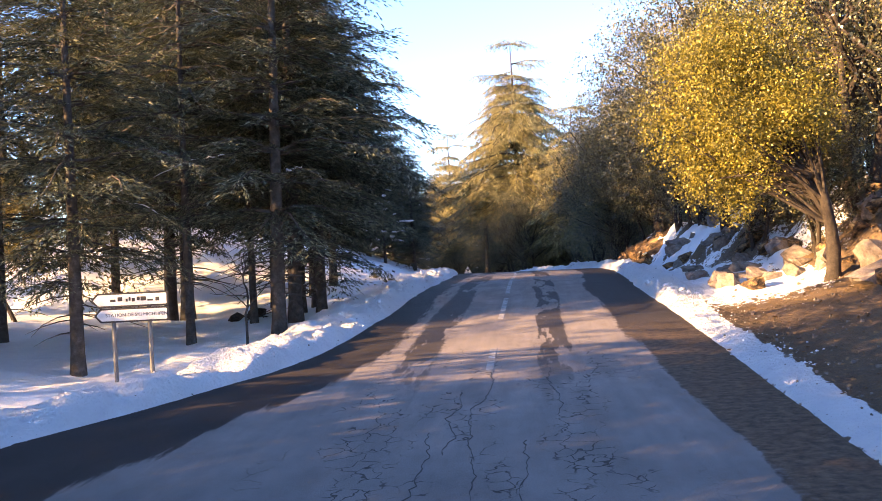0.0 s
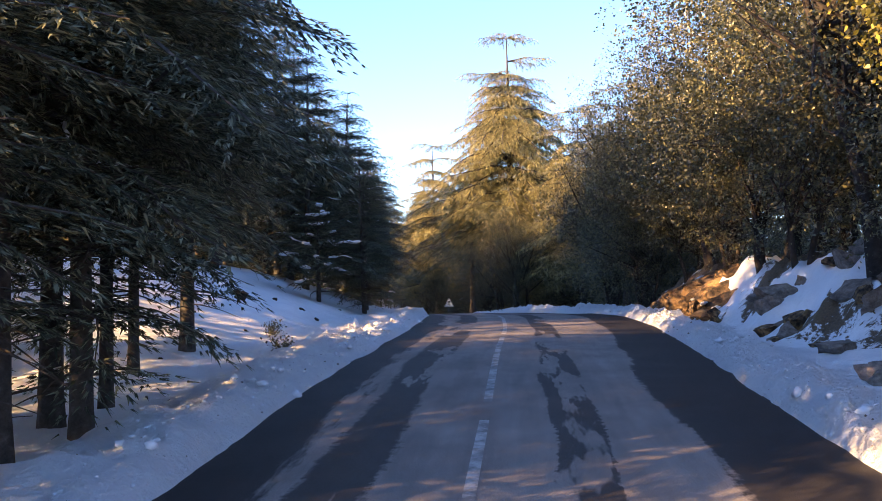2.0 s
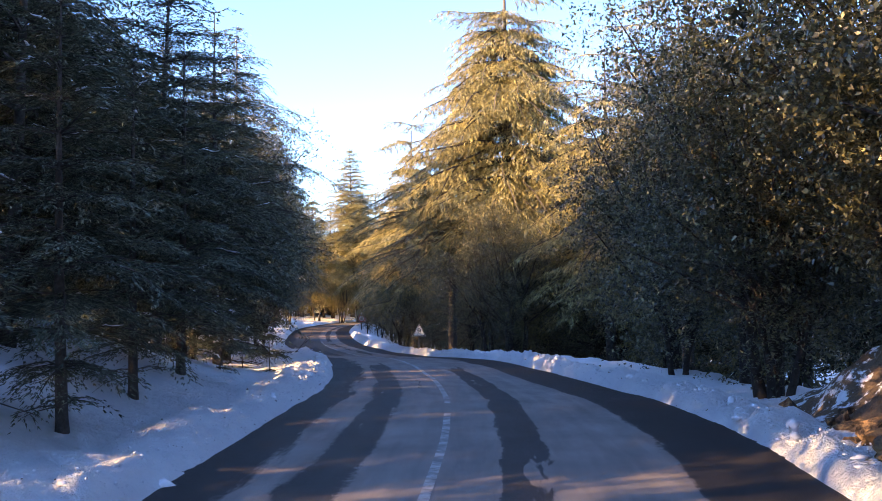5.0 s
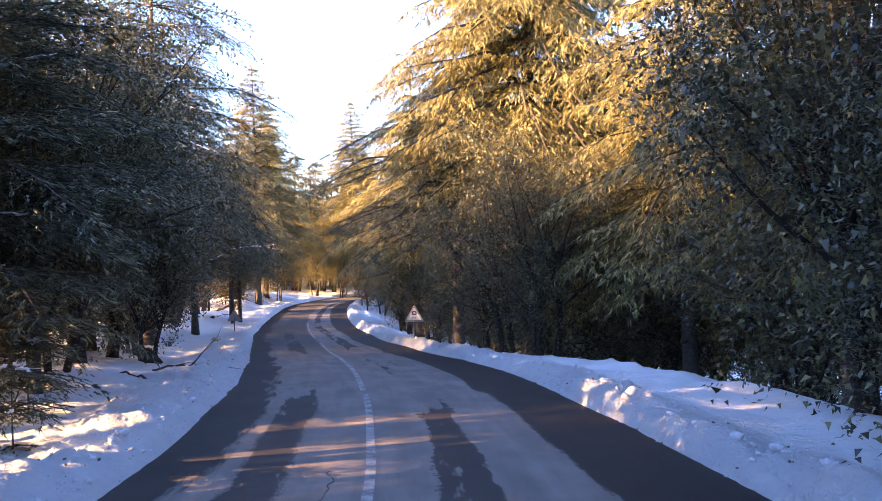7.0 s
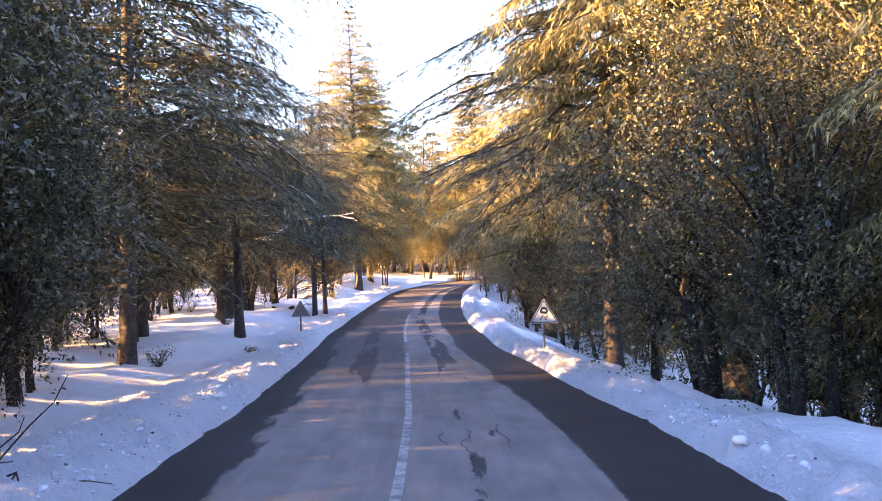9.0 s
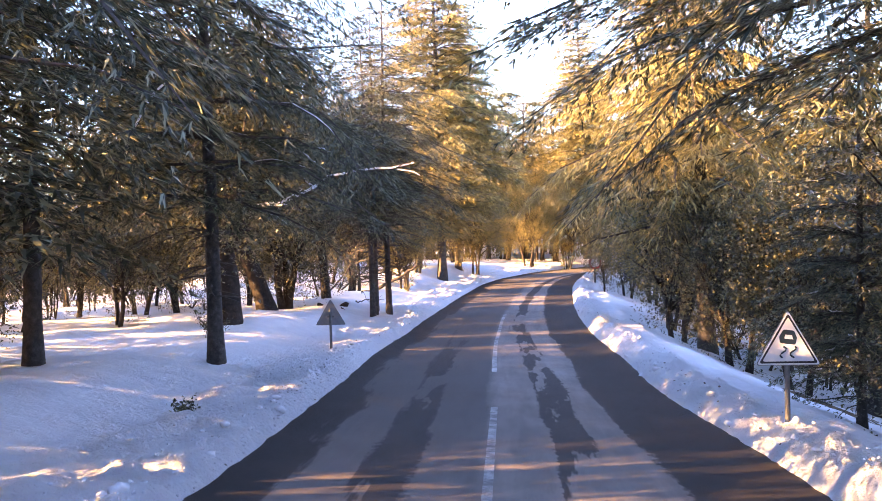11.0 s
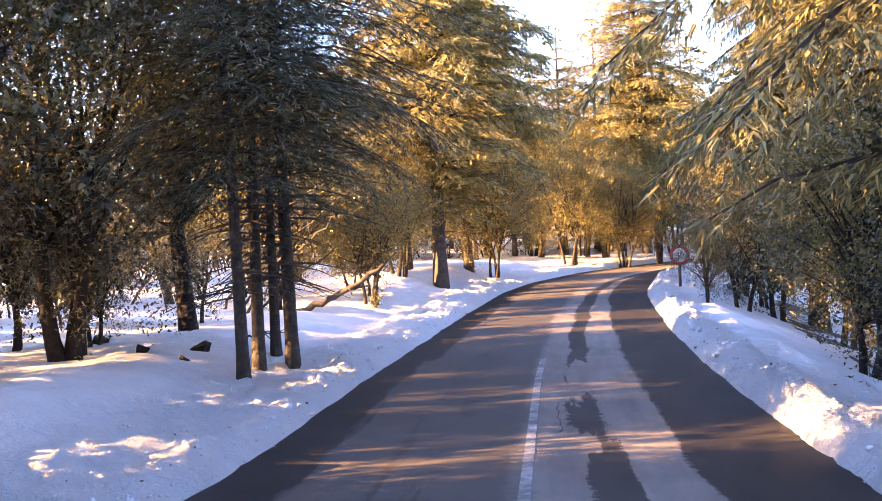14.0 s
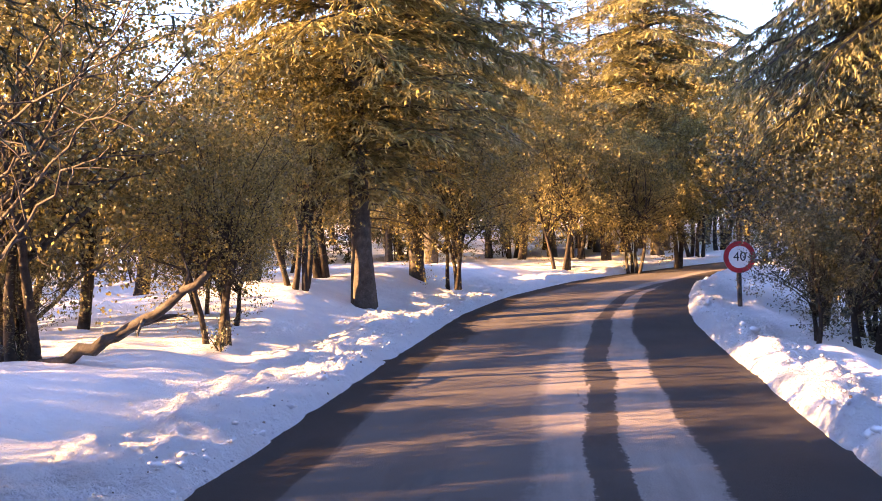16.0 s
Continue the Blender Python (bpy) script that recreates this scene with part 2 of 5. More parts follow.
    wn_ = n.new("ShaderNodeTexNoise")
    wn_.inputs["Scale"].default_value = 5.0
    l.new(mp.outputs[0], wn_.inputs["Vector"])
    sc_ = n.new("ShaderNodeVectorMath")
    sc_.operation = "SCALE"
    sc_.inputs["Scale"].default_value = 0.25
    l.new(wn_.outputs["Color"], sc_.inputs[0])
    l.new(mp.outputs[0], warp.inputs[0])
    l.new(sc_.outputs[0], warp.inputs[1])
    vo = n.new("ShaderNodeTexVoronoi")
    vo.feature = "DISTANCE_TO_EDGE"
    vo.inputs["Scale"].default_value = 4.2
    l.new(warp.outputs[0], vo.inputs["Vector"])
    craze = band(vo.outputs["Distance"], 0.018, 0.035)
    where = ramp(n, l, stretched(1.5, 0.35, 1.0, 4), [(0.5, grey(0)), (0.56, grey(1))])
    craze = calc(n, l, "MULTIPLY", calc(n, l, "MULTIPLY", craze, where), calc(n, l, "MULTIPLY", band(v, 13.0, 17.0), band(calc(n, l, "ABSOLUTE", u), 1.5, 2.2)))
    dry = mix(n, l, craze, dry, (0.05, 0.045, 0.04))
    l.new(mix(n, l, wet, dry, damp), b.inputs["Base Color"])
    rr = n.new("ShaderNodeMapRange")
    rr.inputs["To Min"].default_value, rr.inputs["To Max"].default_value = 0.85, 0.7
    l.new(wet, rr.inputs[0])
    l.new(rr.outputs[0], b.inputs["Roughness"])
    h = calc(n, l, "ADD", fine, calc(n, l, "MULTIPLY", grit, 0.6))
    bump(n, l, b, h, 0.6, 0.014)
    return m


M_SNOWCAP = plain("clinging_snow", (0.8, 0.81, 0.84), 0.7, 0, 0.05, 12)
M_SNOW = snow_material()
M_ROAD = road_material()


# ---- the lie of the land ----
def smooth_curve(knots, step=0.5, blur=7):
    k = np.array(knots, float)
    ys = np.arange(k[0, 0], k[-1, 0] + step, step)
    v = np.interp(ys, k[:, 0], k[:, 1])
    pad = np.pad(v, blur, mode="edge")
    w = np.hanning(2 * blur + 1)
    return ys, np.convolve(pad, w / w.sum(), "valid")


PROFILE = smooth_curve([(-60, -.8), (-10, -.36), (0, -.2), (6.3, -.06), (12.5, .2), (18.7, .6), (25, .88), (32, .96), (39.5, .97), (46.9, .87), (53, .65),
                        (60, .45), (64, .29), (77, -.55), (84, -.88), (90, -1.1), (96, -1.33), (104, -1.5), (115, -1.55), (135, -1.35), (200, -1.0)])
LEFT = smooth_curve([(-60, -5), (-8, -5), (4, -6.2), (10, -4.3), (12.8, -2.8), (15, -1.8), (19.3, -.95), (24.5, -.5), (29.3, 0), (36, .55), (43, .85), (48, .98),
                     (51, 1.0), (54, .8), (58.4, .35), (62, -.1), (67.5, -1.15), (70, -1.6), (77, -3.1), (85, -4.7), (91.6, -6.1), (97, -6.9), (101, -7.6),
                     (108, -8.5), (113.5, -9.15), (121, -9.8), (126, -9.6), (131, -8.6), (136, -6.5), (142, -3), (150, 4), (200, 60)], 0.5, 4)
RIGHT = smooth_curve([(-60, 2.8), (0, 2.9), (7.5, 3.3), (11.8, 3.7), (15, 3.95), (24.6, 4.7), (29, 5.3), (35.6, 6.2), (39.5, 6.55), (43.5, 6.85), (47, 6.85),
                      (50, 6.6), (55, 6.1), (60, 5.4), (64.4, 4.75), (69, 4.0), (74, 2.95), (78.5, 2.1), (85.7, .4), (91, -.55), (96.3, -1.6), (103, -2.75),
                      (108.7, -3.6), (115, -4.4), (120, -4.95), (125.6, -5.0), (130, -4.4), (135, -2.8), (141, .8), (150, 10), (200, 68)], 0.5, 4)
LINE = smooth_curve([(-60, -.5), (0, -.3), (7.9, .22), (14, .69), (23, 1.55), (29.4, 2.1), (36.3, 2.77), (43, 3.2), (48, 3.3), (53, 3.1), (58.5, 2.56), (64.6, 1.7),
                     (70, .8), (75.5, -.25), (84, -1.84), (89, -2.85), (94, -3.8), (102, -5.15), (111, -6.4), (120, -7.2), (126, -7.1), (135, -4.6), (200, 60)], 0.5, 5)


def on(curve, y):
    return np.interp(y, curve[0], curve[1])


def lattice(ix, iy, seed):
    h = (ix.astype(np.int64) * 374761393 + iy.astype(np.int64) * 668265263 + seed * 982451653) & 0x7FFFFFFF
    h = ((h ^ (h >> 13)) * 1274126177) & 0x7FFFFFFF
    return ((h ^ (h >> 16)) & 0xFFFF) / 65535.0


def noise2(x, y, seed=0):
    ix, iy = np.floor(x), np.floor(y)
    fx, fy = x - ix, y - iy
    fx, fy = fx * fx * (3 - 2 * fx), fy * fy * (3 - 2 * fy)
    a, b = lattice(ix, iy, seed), lattice(ix + 1, iy, seed)
    c, d = lattice(ix, iy + 1, seed), lattice(ix + 1, iy + 1, seed)
    return (a * (1 - fx) + b * fx) * (1 - fy) + (c * (1 - fx) + d * fx) * fy


def fbm(x, y, scale, octaves=4, seed=0):
    v, amp = 0.0, 0.5
    for k in range(octaves):
        v = v + amp * (noise2(x * scale, y * scale, seed + k) - 0.5)
        scale, amp = scale * 2.03, amp * 0.5
    return v * 2


def step(x, lo, hi):
    t = np.clip((x - lo) / (hi - lo), 0, 1)
    return t * t * (3 - 2 * t)


def land(x, y):
    """Height of snow or soil, with the share of bare soil and of grime."""
    x, y = np.asarray(x, float), np.asarray(y, float)
    xl, xr, base = on(LEFT, y), on(RIGHT, y), on(PROFILE, np.clip(y, -60, 200))
    dl, dr = xl - x, x - xr
    z = base - 0.10 + np.zeros_like(x)
    soil = np.zeros_like(x)
    # left: ploughed ridge, flat forest floor, one snowy hillside
    lump = 0.5 + fbm(x, y, 1.6, 4, 3)
    ridge_l = 0.19 * step(dl, -0.1, 0.5) * (1 - 0.7 * step(dl, 0.8, 2.2)) * (0.5 + 1.1 * lump)
    ridge_l = ridge_l + (0.13 * np.abs(fbm(x, y, 3.1, 3, 5)) + 0.08 * fbm(x, y, 6.5, 3, 7)) * step(dl, 0.05, 0.3) * (1 - step(dl, 1.3, 2.4))
    hollow = -0.30 * (1 - step(y, 24, 32)) * step(dl, 0.6, 2.5)
    hill = 0.40 * np.maximum(dl - 1.4, 0) * step(y, 26, 34) * (1 - step(y, 49, 58))
    hill = np.maximum(2.6 * np.tanh(hill / 2.6) - 0.15 * np.maximum(dl - 10, 0), 0)
    roll_l = 0.35 * fbm(x, y, 0.16, 4, 9) * step(dl, 1.0, 5) + 0.10 * fbm(x, y, 0.9, 4, 11) * step(dl, 0.4, 1.5)
    mound = 0.55 * step(y, 113, 119) * (1 - step(y, 128, 136)) * step(dl, 0.5, 3.5)
    lift = mound + (0.32 + 0.25 * step(y, 80, 90) * (1 - step(y, 100, 112))) * step(y, 56, 64) * step(dl, 0.8, 3.8)
    far_l = 0.04 * np.maximum(dl - 25, 0)
    zl = 0.08 + lift + ridge_l + hollow + hill + roll_l + np.minimum(far_l, 10)
    # right: low ridge, rocky bank up to y 45, shelf and drop beyond
    bank_on = 1 - step(y, 43.5, 48)
    steep = step(y, 20, 33)
    start = 3.0 * (1 - steep) + 0.95 * steep
    face = (1.9 - 0.55 * steep) * step(dr, start, start + 3.6 - 1.8 * steep) * bank_on
    foot = 0.16 * np.clip(dr - 0.9, 0, 2.6) * bank_on * (1 - steep)
    crag = (0.45 * fbm(x, y, 0.8, 4, 17) + 0.35 * fbm(x, y, 2.2, 3, 19)) * step(dr, start - 0.3, start + 0.8) * bank_on
    snowy_r = step(y, 17, 22)
    ridge_r = (0.10 + 0.15 * snowy_r) * step(dr, -0.05, 0.4) * (1 - 0.6 * step(dr, 0.55, 1.3)) * (0.55 + 0.9 * (0.5 + fbm(x, y, 1.9, 4, 23)))
    ridge_r = ridge_r + (0.08 * np.abs(fbm(x, y, 2.6, 3, 25)) + 0.12 * fbm(x, y, 7.0, 3, 27)) * step(dr, 0.0, 0.25) * (1 - step(dr, 0.7, 1.3)) * (0.4 + 0.6 * snowy_r)
    shelf = (1.6 + 1.8 * (1 - step(y, 60, 76)))
    drop = -0.42 * np.maximum(dr - shelf, 0) * (1 - bank_on)
    drop = -5.0 * np.tanh(-drop / 5.0)
    roll_r = 0.12 * fbm(x, y, 0.8, 4, 29) * step(dr, 0.5, 1.5)
    zr_ = 0.08 + ridge_r + face + foot + crag + drop + roll_r
    rise = 0.10 * np.maximum(dr - 20, 0)
    zr_ = zr_ + np.minimum(rise, 8) * (1 - bank_on) + bank_on * np.minimum(0.12 * np.maximum(dr - 6, 0), 6)
    z = z + np.where(dl > -0.1, zl * step(dl, -0.1, 0.25), 0) + np.where(dr > -0.05, zr_ * step(dr, -0.05, 0.2), 0)
    near_r = (dr > 0) * (1 - step(y, 16, 21))
    soil = np.where(near_r > 0, near_r * np.maximum(step(dr, 0.5, 0.85), 1 - step(dr, 0.0, 0.25)), soil)
    crag_soil = bank_on * step(dr, start - 0.2, start + 0.4) * (0.60 - 0.16 * step(y, 20, 24) * (1 - step(y, 31, 34)) + 1.1 * fbm(x, y, 0.7, 3, 31))
    soil = np.maximum(soil, crag_soil)
    woods = np.where(dr > 4.0, 0.25 + 0.8 * fbm(x, y, 0.3, 3, 37), 0)
    soil = np.maximum(soil, woods)
    grime = np.maximum((dl > -0.2) * (1 - step(dl, 0.8, 3.2)), (dr > -0.2) * (1 - step(dr, 0.5, 2.0)))
    return z, np.clip(soil, 0, 1), grime


def height(x, y):
    return float(land(np.array([x]), np.array([y]))[0][0])


def grid_mesh(name, X, Y, Z, attrs=(), uv=None, mat=None):
    r, c = X.shape
    me = bpy.data.meshes.new(name)
    co = np.stack([X, Y, Z], -1).reshape(-1, 3)
    idx = np.arange(r * c).reshape(r, c)
    q = np.stack([idx[:-1, :-1], idx[:-1, 1:], idx[1:, 1:], idx[1:, :-1]], -1).reshape(-1, 4)
    me.vertices.add(len(co))
    me.vertices.foreach_set("co", co.ravel())
    me.loops.add(q.size)
    me.loops.foreach_set("vertex_index", q.ravel())
    me.polygons.add(len(q))
    me.polygons.foreach_set("loop_start", np.arange(len(q)) * 4)
    me.update(calc_edges=True)
    me.validate()
    for key, v in attrs:
        me.attributes.new(key, "FLOAT", "POINT").data.foreach_set("value", v.astype(np.float32).ravel())
    if uv is not None:
        lay = me.uv_layers.new(name="UVMap")
        lay.data.foreach_set("uv", uv.reshape(-1, 2)[q.ravel()].astype(np.float32).ravel())
    me.polygons.foreach_set("use_smooth", np.ones(len(q), bool))
    me.materials.append(mat)
    return new(name, me)


def spaced(stops):
    out = []
    for a, b, s in stops:
        out.extend(np.arange(a, b - 1e-6, s))
    return np.array(out + [stops[-1][1]])


ROWS_Y = np.concatenate([spaced([(-700, -60, 40), (-60, -6, 2), (-6, 6, 0.5), (6, 128, 0.13), (128, 136, 0.3), (136, 200, 1.5), (200, 900, 50)])])
OUT = spaced([(0, 1.6, 0.075), (1.6, 4, 0.17), (4, 10, 0.45), (10, 40, 2.0), (40, 120, 10), (120, 720, 75)])
xl_, xr_ = on(LEFT, ROWS_Y)[:, None], on(RIGHT, ROWS_Y)[:, None]
cols = np.concatenate([xl_ - OUT[::-1][None, :], xl_ + (xr_ - xl_) * np.array([[0.25, 0.5, 0.75]]), xr_ + OUT[None, :]], 1)
GY = np.repeat(ROWS_Y[:, None], cols.shape[1], 1)
GZ, GS, GG = land(cols, GY)
tagged(grid_mesh("ground", cols, GY, GZ, [("soil", GS), ("grime", GG)], None, M_SNOW),
       "uneven snow cover with patches of bare brown soil", "ground", kind="structure")

ry = spaced([(-60, 0, 1.0), (0, 140, 0.25), (140, 190, 1.0)])
ra = np.linspace(0, 1, 25)
rl, rr_ = on(LEFT, ry)[:, None] - 0.45, on(RIGHT, ry)[:, None] + 0.45
RX = rl + (rr_ - rl) * ra[None, :]
RY = np.repeat(ry[:, None], 25, 1)
RZ = on(PROFILE, RY) + 0.02 * fbm(RX, RY, 0.5, 2, 41)
UVS = np.stack([RX - on(LINE, RY), RY], -1)
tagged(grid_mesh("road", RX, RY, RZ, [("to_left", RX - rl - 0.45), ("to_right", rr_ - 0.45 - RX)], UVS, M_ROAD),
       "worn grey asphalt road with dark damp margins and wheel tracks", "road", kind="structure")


# ---- making things ----
def part(name, verts, faces, mat, parent=None, label="", smooth=False):
    me = bpy.data.meshes.new(name)
    verts, faces = np.asarray(verts, np.float32), faces
    if isinstance(faces, np.ndarray):
        k = faces.shape[1]
        me.vertices.add(len(verts))
        me.vertices.foreach_set("co", verts.ravel())
        me.loops.add(faces.size)
        me.loops.foreach_set("vertex_index", faces.astype(np.int32).ravel())
        me.polygons.add(len(faces))
        me.polygons.foreach_set("loop_start", np.arange(len(faces)) * k)
        me.update(calc_edges=True)
    else:
        me.from_pydata(verts.tolist(), [], faces)
        me.update()
    me.polygons.foreach_set("use_smooth", np.full(len(me.polygons), bool(smooth)))
    me.materials.append(mat)
    ob = new(name, me)
    if parent:
        ob.parent = parent
    if label:
        tagged(ob, label)
    return ob


def tube(points, radii, sides=6):
    """A closed tapered tube through the points: vertices and quads."""
    P, R = np.asarray(points, float), np.asarray(radii, float)
    T = np.gradient(P, axis=0)
    T /= np.linalg.norm(T, axis=1)[:, None] + 1e-9
    ref = np.where(np.abs(T[:, 2:3]) > 0.9, np.array([[1.0, 0, 0]]), np.array([[0, 0, 1.0]]))
    A = np.cross(T, ref)
    A /= np.linalg.norm(A, axis=1)[:, None] + 1e-9
    B = np.cross(T, A)
    ang = np.arange(sides) * 2 * np.pi / sides
    V = P[:, None] + R[:, None, None] * (np.cos(ang)[None, :, None] * A[:, None] + np.sin(ang)[None, :, None] * B[:, None])
    i = np.arange(len(P) - 1)[:, None] * sides
    j = np.arange(sides)[None, :]
    k = (j + 1) % sides
    Q = np.stack([i + j, i + k, i + sides + k, i + sides + j], -1).reshape(-1, 4)
    return V.reshape(-1, 3), Q


class Heap:
    """Collects pieces of quads into one mesh."""

    def __init__(self):
        self.v, self.f, self.n = [], [], 0

    def add(self, v, f):
        self.v.append(np.asarray(v, float))
        self.f.append(np.asarray(f) + self.n)
        self.n += len(v)

    def blades(self, base, way, side, length, width):
        """Kite-shaped leaves or needle tufts: base points, directions, side directions, lengths and widths."""
        tip = base + way * length[:, None]
        mid = base + way * (length * 0.45)[:, None]
        w = side * (width * 0.5)[:, None]
        V = np.stack([base, mid + w, tip, mid - w], 1).reshape(-1, 3)
        self.add(V, np.arange(len(V)).reshape(-1, 4))

    def needles(self, base, way, length, width, spread, fan, rng, flat=0.55):
        """Fans of thin pointed triangles, which read as bunches of needles."""
        n = len(base)
        b = np.repeat(base, fan, 0)
        w = unit(np.repeat(way, fan, 0) + rng.normal(0, 1, (n * fan, 3)) * np.array([spread, spread, spread * flat]))
        ln = np.repeat(length, fan) * rng.uniform(0.7, 1.2, n * fan)
        sd = unit(np.cross(w, unit(np.array([0, 0, 1.0]) + rng.normal(0, 0.35, b.shape)))) * (np.repeat(width, fan) * 0.5)[:, None]
        V = np.stack([b - sd, b + sd, b + w * ln[:, None]], 1).reshape(-1, 3)
        self.add(V, np.arange(len(V)).reshape(-1, 3))

    def part(self, name, mat, parent, label="", smooth=False, kind=""):
        if not self.v:
            return None
        return tagged(part(name, np.concatenate(self.v), np.concatenate(self.f), mat, parent, label, smooth), kind=kind)


def unit(v):
    return v / (np.linalg.norm(v, axis=-1, keepdims=True) + 1e-9)


def thing(name, at, label, category, group="", kind="", turn=0.0, scale=1.0):
    e = new(name)
    e.matrix_world = Matrix.Translation(at) @ Matrix.Rotation(turn, 4, "Z") @ Matrix.Diagonal((scale, scale, scale, 1))
    return tagged(e, label, category, group, kind)


# ---- trees ----
def cedar(name, label, H, clear, R, branches, seed, mat=None, shape="cone", droop=0.35, tuft=0.2, gap=0.1, trunk_r=None, twig_gap=0.16, bare=0, tiers=(), thin=0.3, sides=9, snow=0, cap=0.035, fan=3, level=0.5, woody=1, plume=0.0):
    """A cedar at the origin: tapered trunk, layered limbs, and a crown of needle tufts on flat sprays. tiers: (height, direction, length) of flat top plates."""
    rng = np.random.default_rng(seed)
    root = thing(name, (0, 0, 0), label, "cedar tree")
    stem, wood, crown, caps = Heap(), Heap(), Heap(), Heap()
    r0 = trunk_r or H * 0.014
    zs = np.linspace(-0.4, H * 0.985, 14)
    bend = rng.uniform(-1, 1, 2) * H * 0.008
    tx = bend[0] * np.sin(zs / H * 3.0)
    ty = bend[1] * np.sin(zs / H * 2.3 + 0.5)
    rad = r0 * np.maximum(1 - zs / H, 0.03) ** 0.8
    rad[0] *= 1.35
    stem.add(*tube(np.stack([tx, ty, zs], -1), rad, sides))
    for k in range(bare):
        z, a = rng.uniform(clear * 0.45, clear), rng.uniform(0, 6.28)
        L = rng.uniform(0.5, 1.7)
        s = np.linspace(0, 1, 4)
        pts = np.stack([np.cos(a + 0.3 * s) * L * s, np.sin(a + 0.3 * s) * L * s, z - 0.25 * L * s * s], -1)
        wood.add(*tube(pts, 0.02 * (1 - 0.8 * s), 3))
    ztop = H * (0.97 if not tiers else 0.86)
    jobs = []
    for b in range(branches):
        f = ((b + rng.uniform(0, 1)) / branches) ** 0.9
        z = clear + (ztop - clear) * f
        z = z + 0.8 * (round(z / level) * level - z)
        if shape == "cone":
            L = R * ((1 - f) ** 0.72) * (0.34 + 0.66 * min(1, f * 4)) + 0.25
        elif shape == "old":
            L = R * (1 - f) ** 0.42 * (0.7 + 0.3 * min(1, 3 * f)) + 0.6
        else:
            L = R * (1 - f ** 2.2) * (0.6 + 0.4 * min(1, f * 4)) + 0.35
        jobs.append((z, b * 2.39996 + rng.uniform(-0.5, 0.5), L * rng.uniform(0.55, 1.2), rng.uniform(0.0, 0.25) + 0.35 * f * (shape == "cone"), droop * rng.uniform(0.6, 1.4), 0.34))
    for z, a, L in tiers:
        jobs.append((z, a, L, 0.16, 0.18, 0.5))
    for z, a, L, up, dr, spread in jobs:
        s = np.linspace(0, 1, 6)
        aa = a + rng.uniform(-0.35, 0.35) * s
        wig = 0.05 * L * np.sin(s * 9 + rng.uniform(0, 6))
        pts = np.stack([np.cos(aa) * L * s, np.sin(aa) * L * s, z + L * (up * s - dr * s * s) + wig * 0.4], -1)
        pts[:, 0] += np.interp(z, zs, tx)
        pts[:, 1] += np.interp(z, zs, ty)
        if rng.uniform() < woody:
            wood.add(*tube(pts, max(0.012, r0 * 0.28 * min(L / R, 1)) * (1 - 0.85 * s), 3))
        m = max(3, int(L / twig_gap))
        st = np.linspace(0.15 if L > 1 else 0.1, 1.0, m) + rng.uniform(-0.03, 0.03, m)
        st = np.repeat(np.clip(st, 0.05, 1), 2)
        side = np.tile([1.0, -1.0], m)
        P = np.stack([np.interp(st, s, pts[:, k]) for k in range(3)], -1)
        D = unit(np.stack([np.interp(st, s, np.gradient(pts[:, k])) for k in range(3)], -1))
        S = unit(np.cross(D, np.array([0, 0, 1.0])))
        ang = rng.uniform(0.65, 1.15, len(st))
        tw = unit(D * np.cos(ang)[:, None] + S * (side * np.sin(ang))[:, None] + np.array([0, 0, 1.0]) * rng.uniform(-0.13, 0.06, len(st))[:, None])
        tl = np.clip(spread * L * (1.15 - 0.75 * st), 0.2, 1.05) * rng.uniform(0.65, 1.2, len(st))
        cnt = np.maximum(2, (tl / gap).astype(int))
        rep = np.repeat(np.arange(len(st)), cnt)
        frac = np.concatenate([np.linspace(0.05, 1.0, c) for c in cnt])
        base = P[rep] + tw[rep] * (tl[rep] * frac)[:, None]
        base[:, 2] -= 0.25 * tl[rep] * frac ** 2 * (0.4 + droop * 2)
        base += rng.normal(0, 0.02, base.shape)
        way = unit(tw[rep] + D[rep] * 0.4 + rng.normal(0, 0.2, base.shape) * np.array([1, 1, 0.3]) - np.array([0, 0, plume]) + np.array([0, 0, -0.1]) * (1 + 3 * droop * frac[:, None]))
        ln = tuft * rng.uniform(0.65, 1.3, len(base))
        crown.needles(base, way, ln, ln * thin * 0.62, 0.42 if plume else 0.27, fan, rng, 0.5 if plume else 0.4)
        if snow and rng.uniform() < snow:
            for k in range(rng.integers(1, 3)):
                q = rng.uniform(0.15, 0.7)
                qs = np.linspace(q, min(1.0, q + rng.uniform(0.15, 0.4)), 6)
                path = np.stack([np.interp(qs, s, pts[:, i]) for i in range(3)], -1) + np.array([0, 0, 0.035])
                path += rng.normal(0, 0.015, path.shape)
                cv, cf = tube(path, rng.uniform(0.012, cap) * np.array([0.3, 1, 0.8, 1.1, 0.7, 0.2]), 6)
                mz = np.repeat(path[:, 2], 6)
                cv[:, 2] = mz + (cv[:, 2] - mz) * 0.4
                caps.add(cv, cf)
    stem.part("trunk", M_BARK, root, smooth=True)
    wood.part("branch_wood", M_BARK, root, kind="stuff")
    crown.part("crown", mat or M_CEDAR, root, kind="stuff")
    caps.part("clinging_snow", M_SNOWCAP, root, "leftover snow lying on the sprays", True, "stuff")
    return root


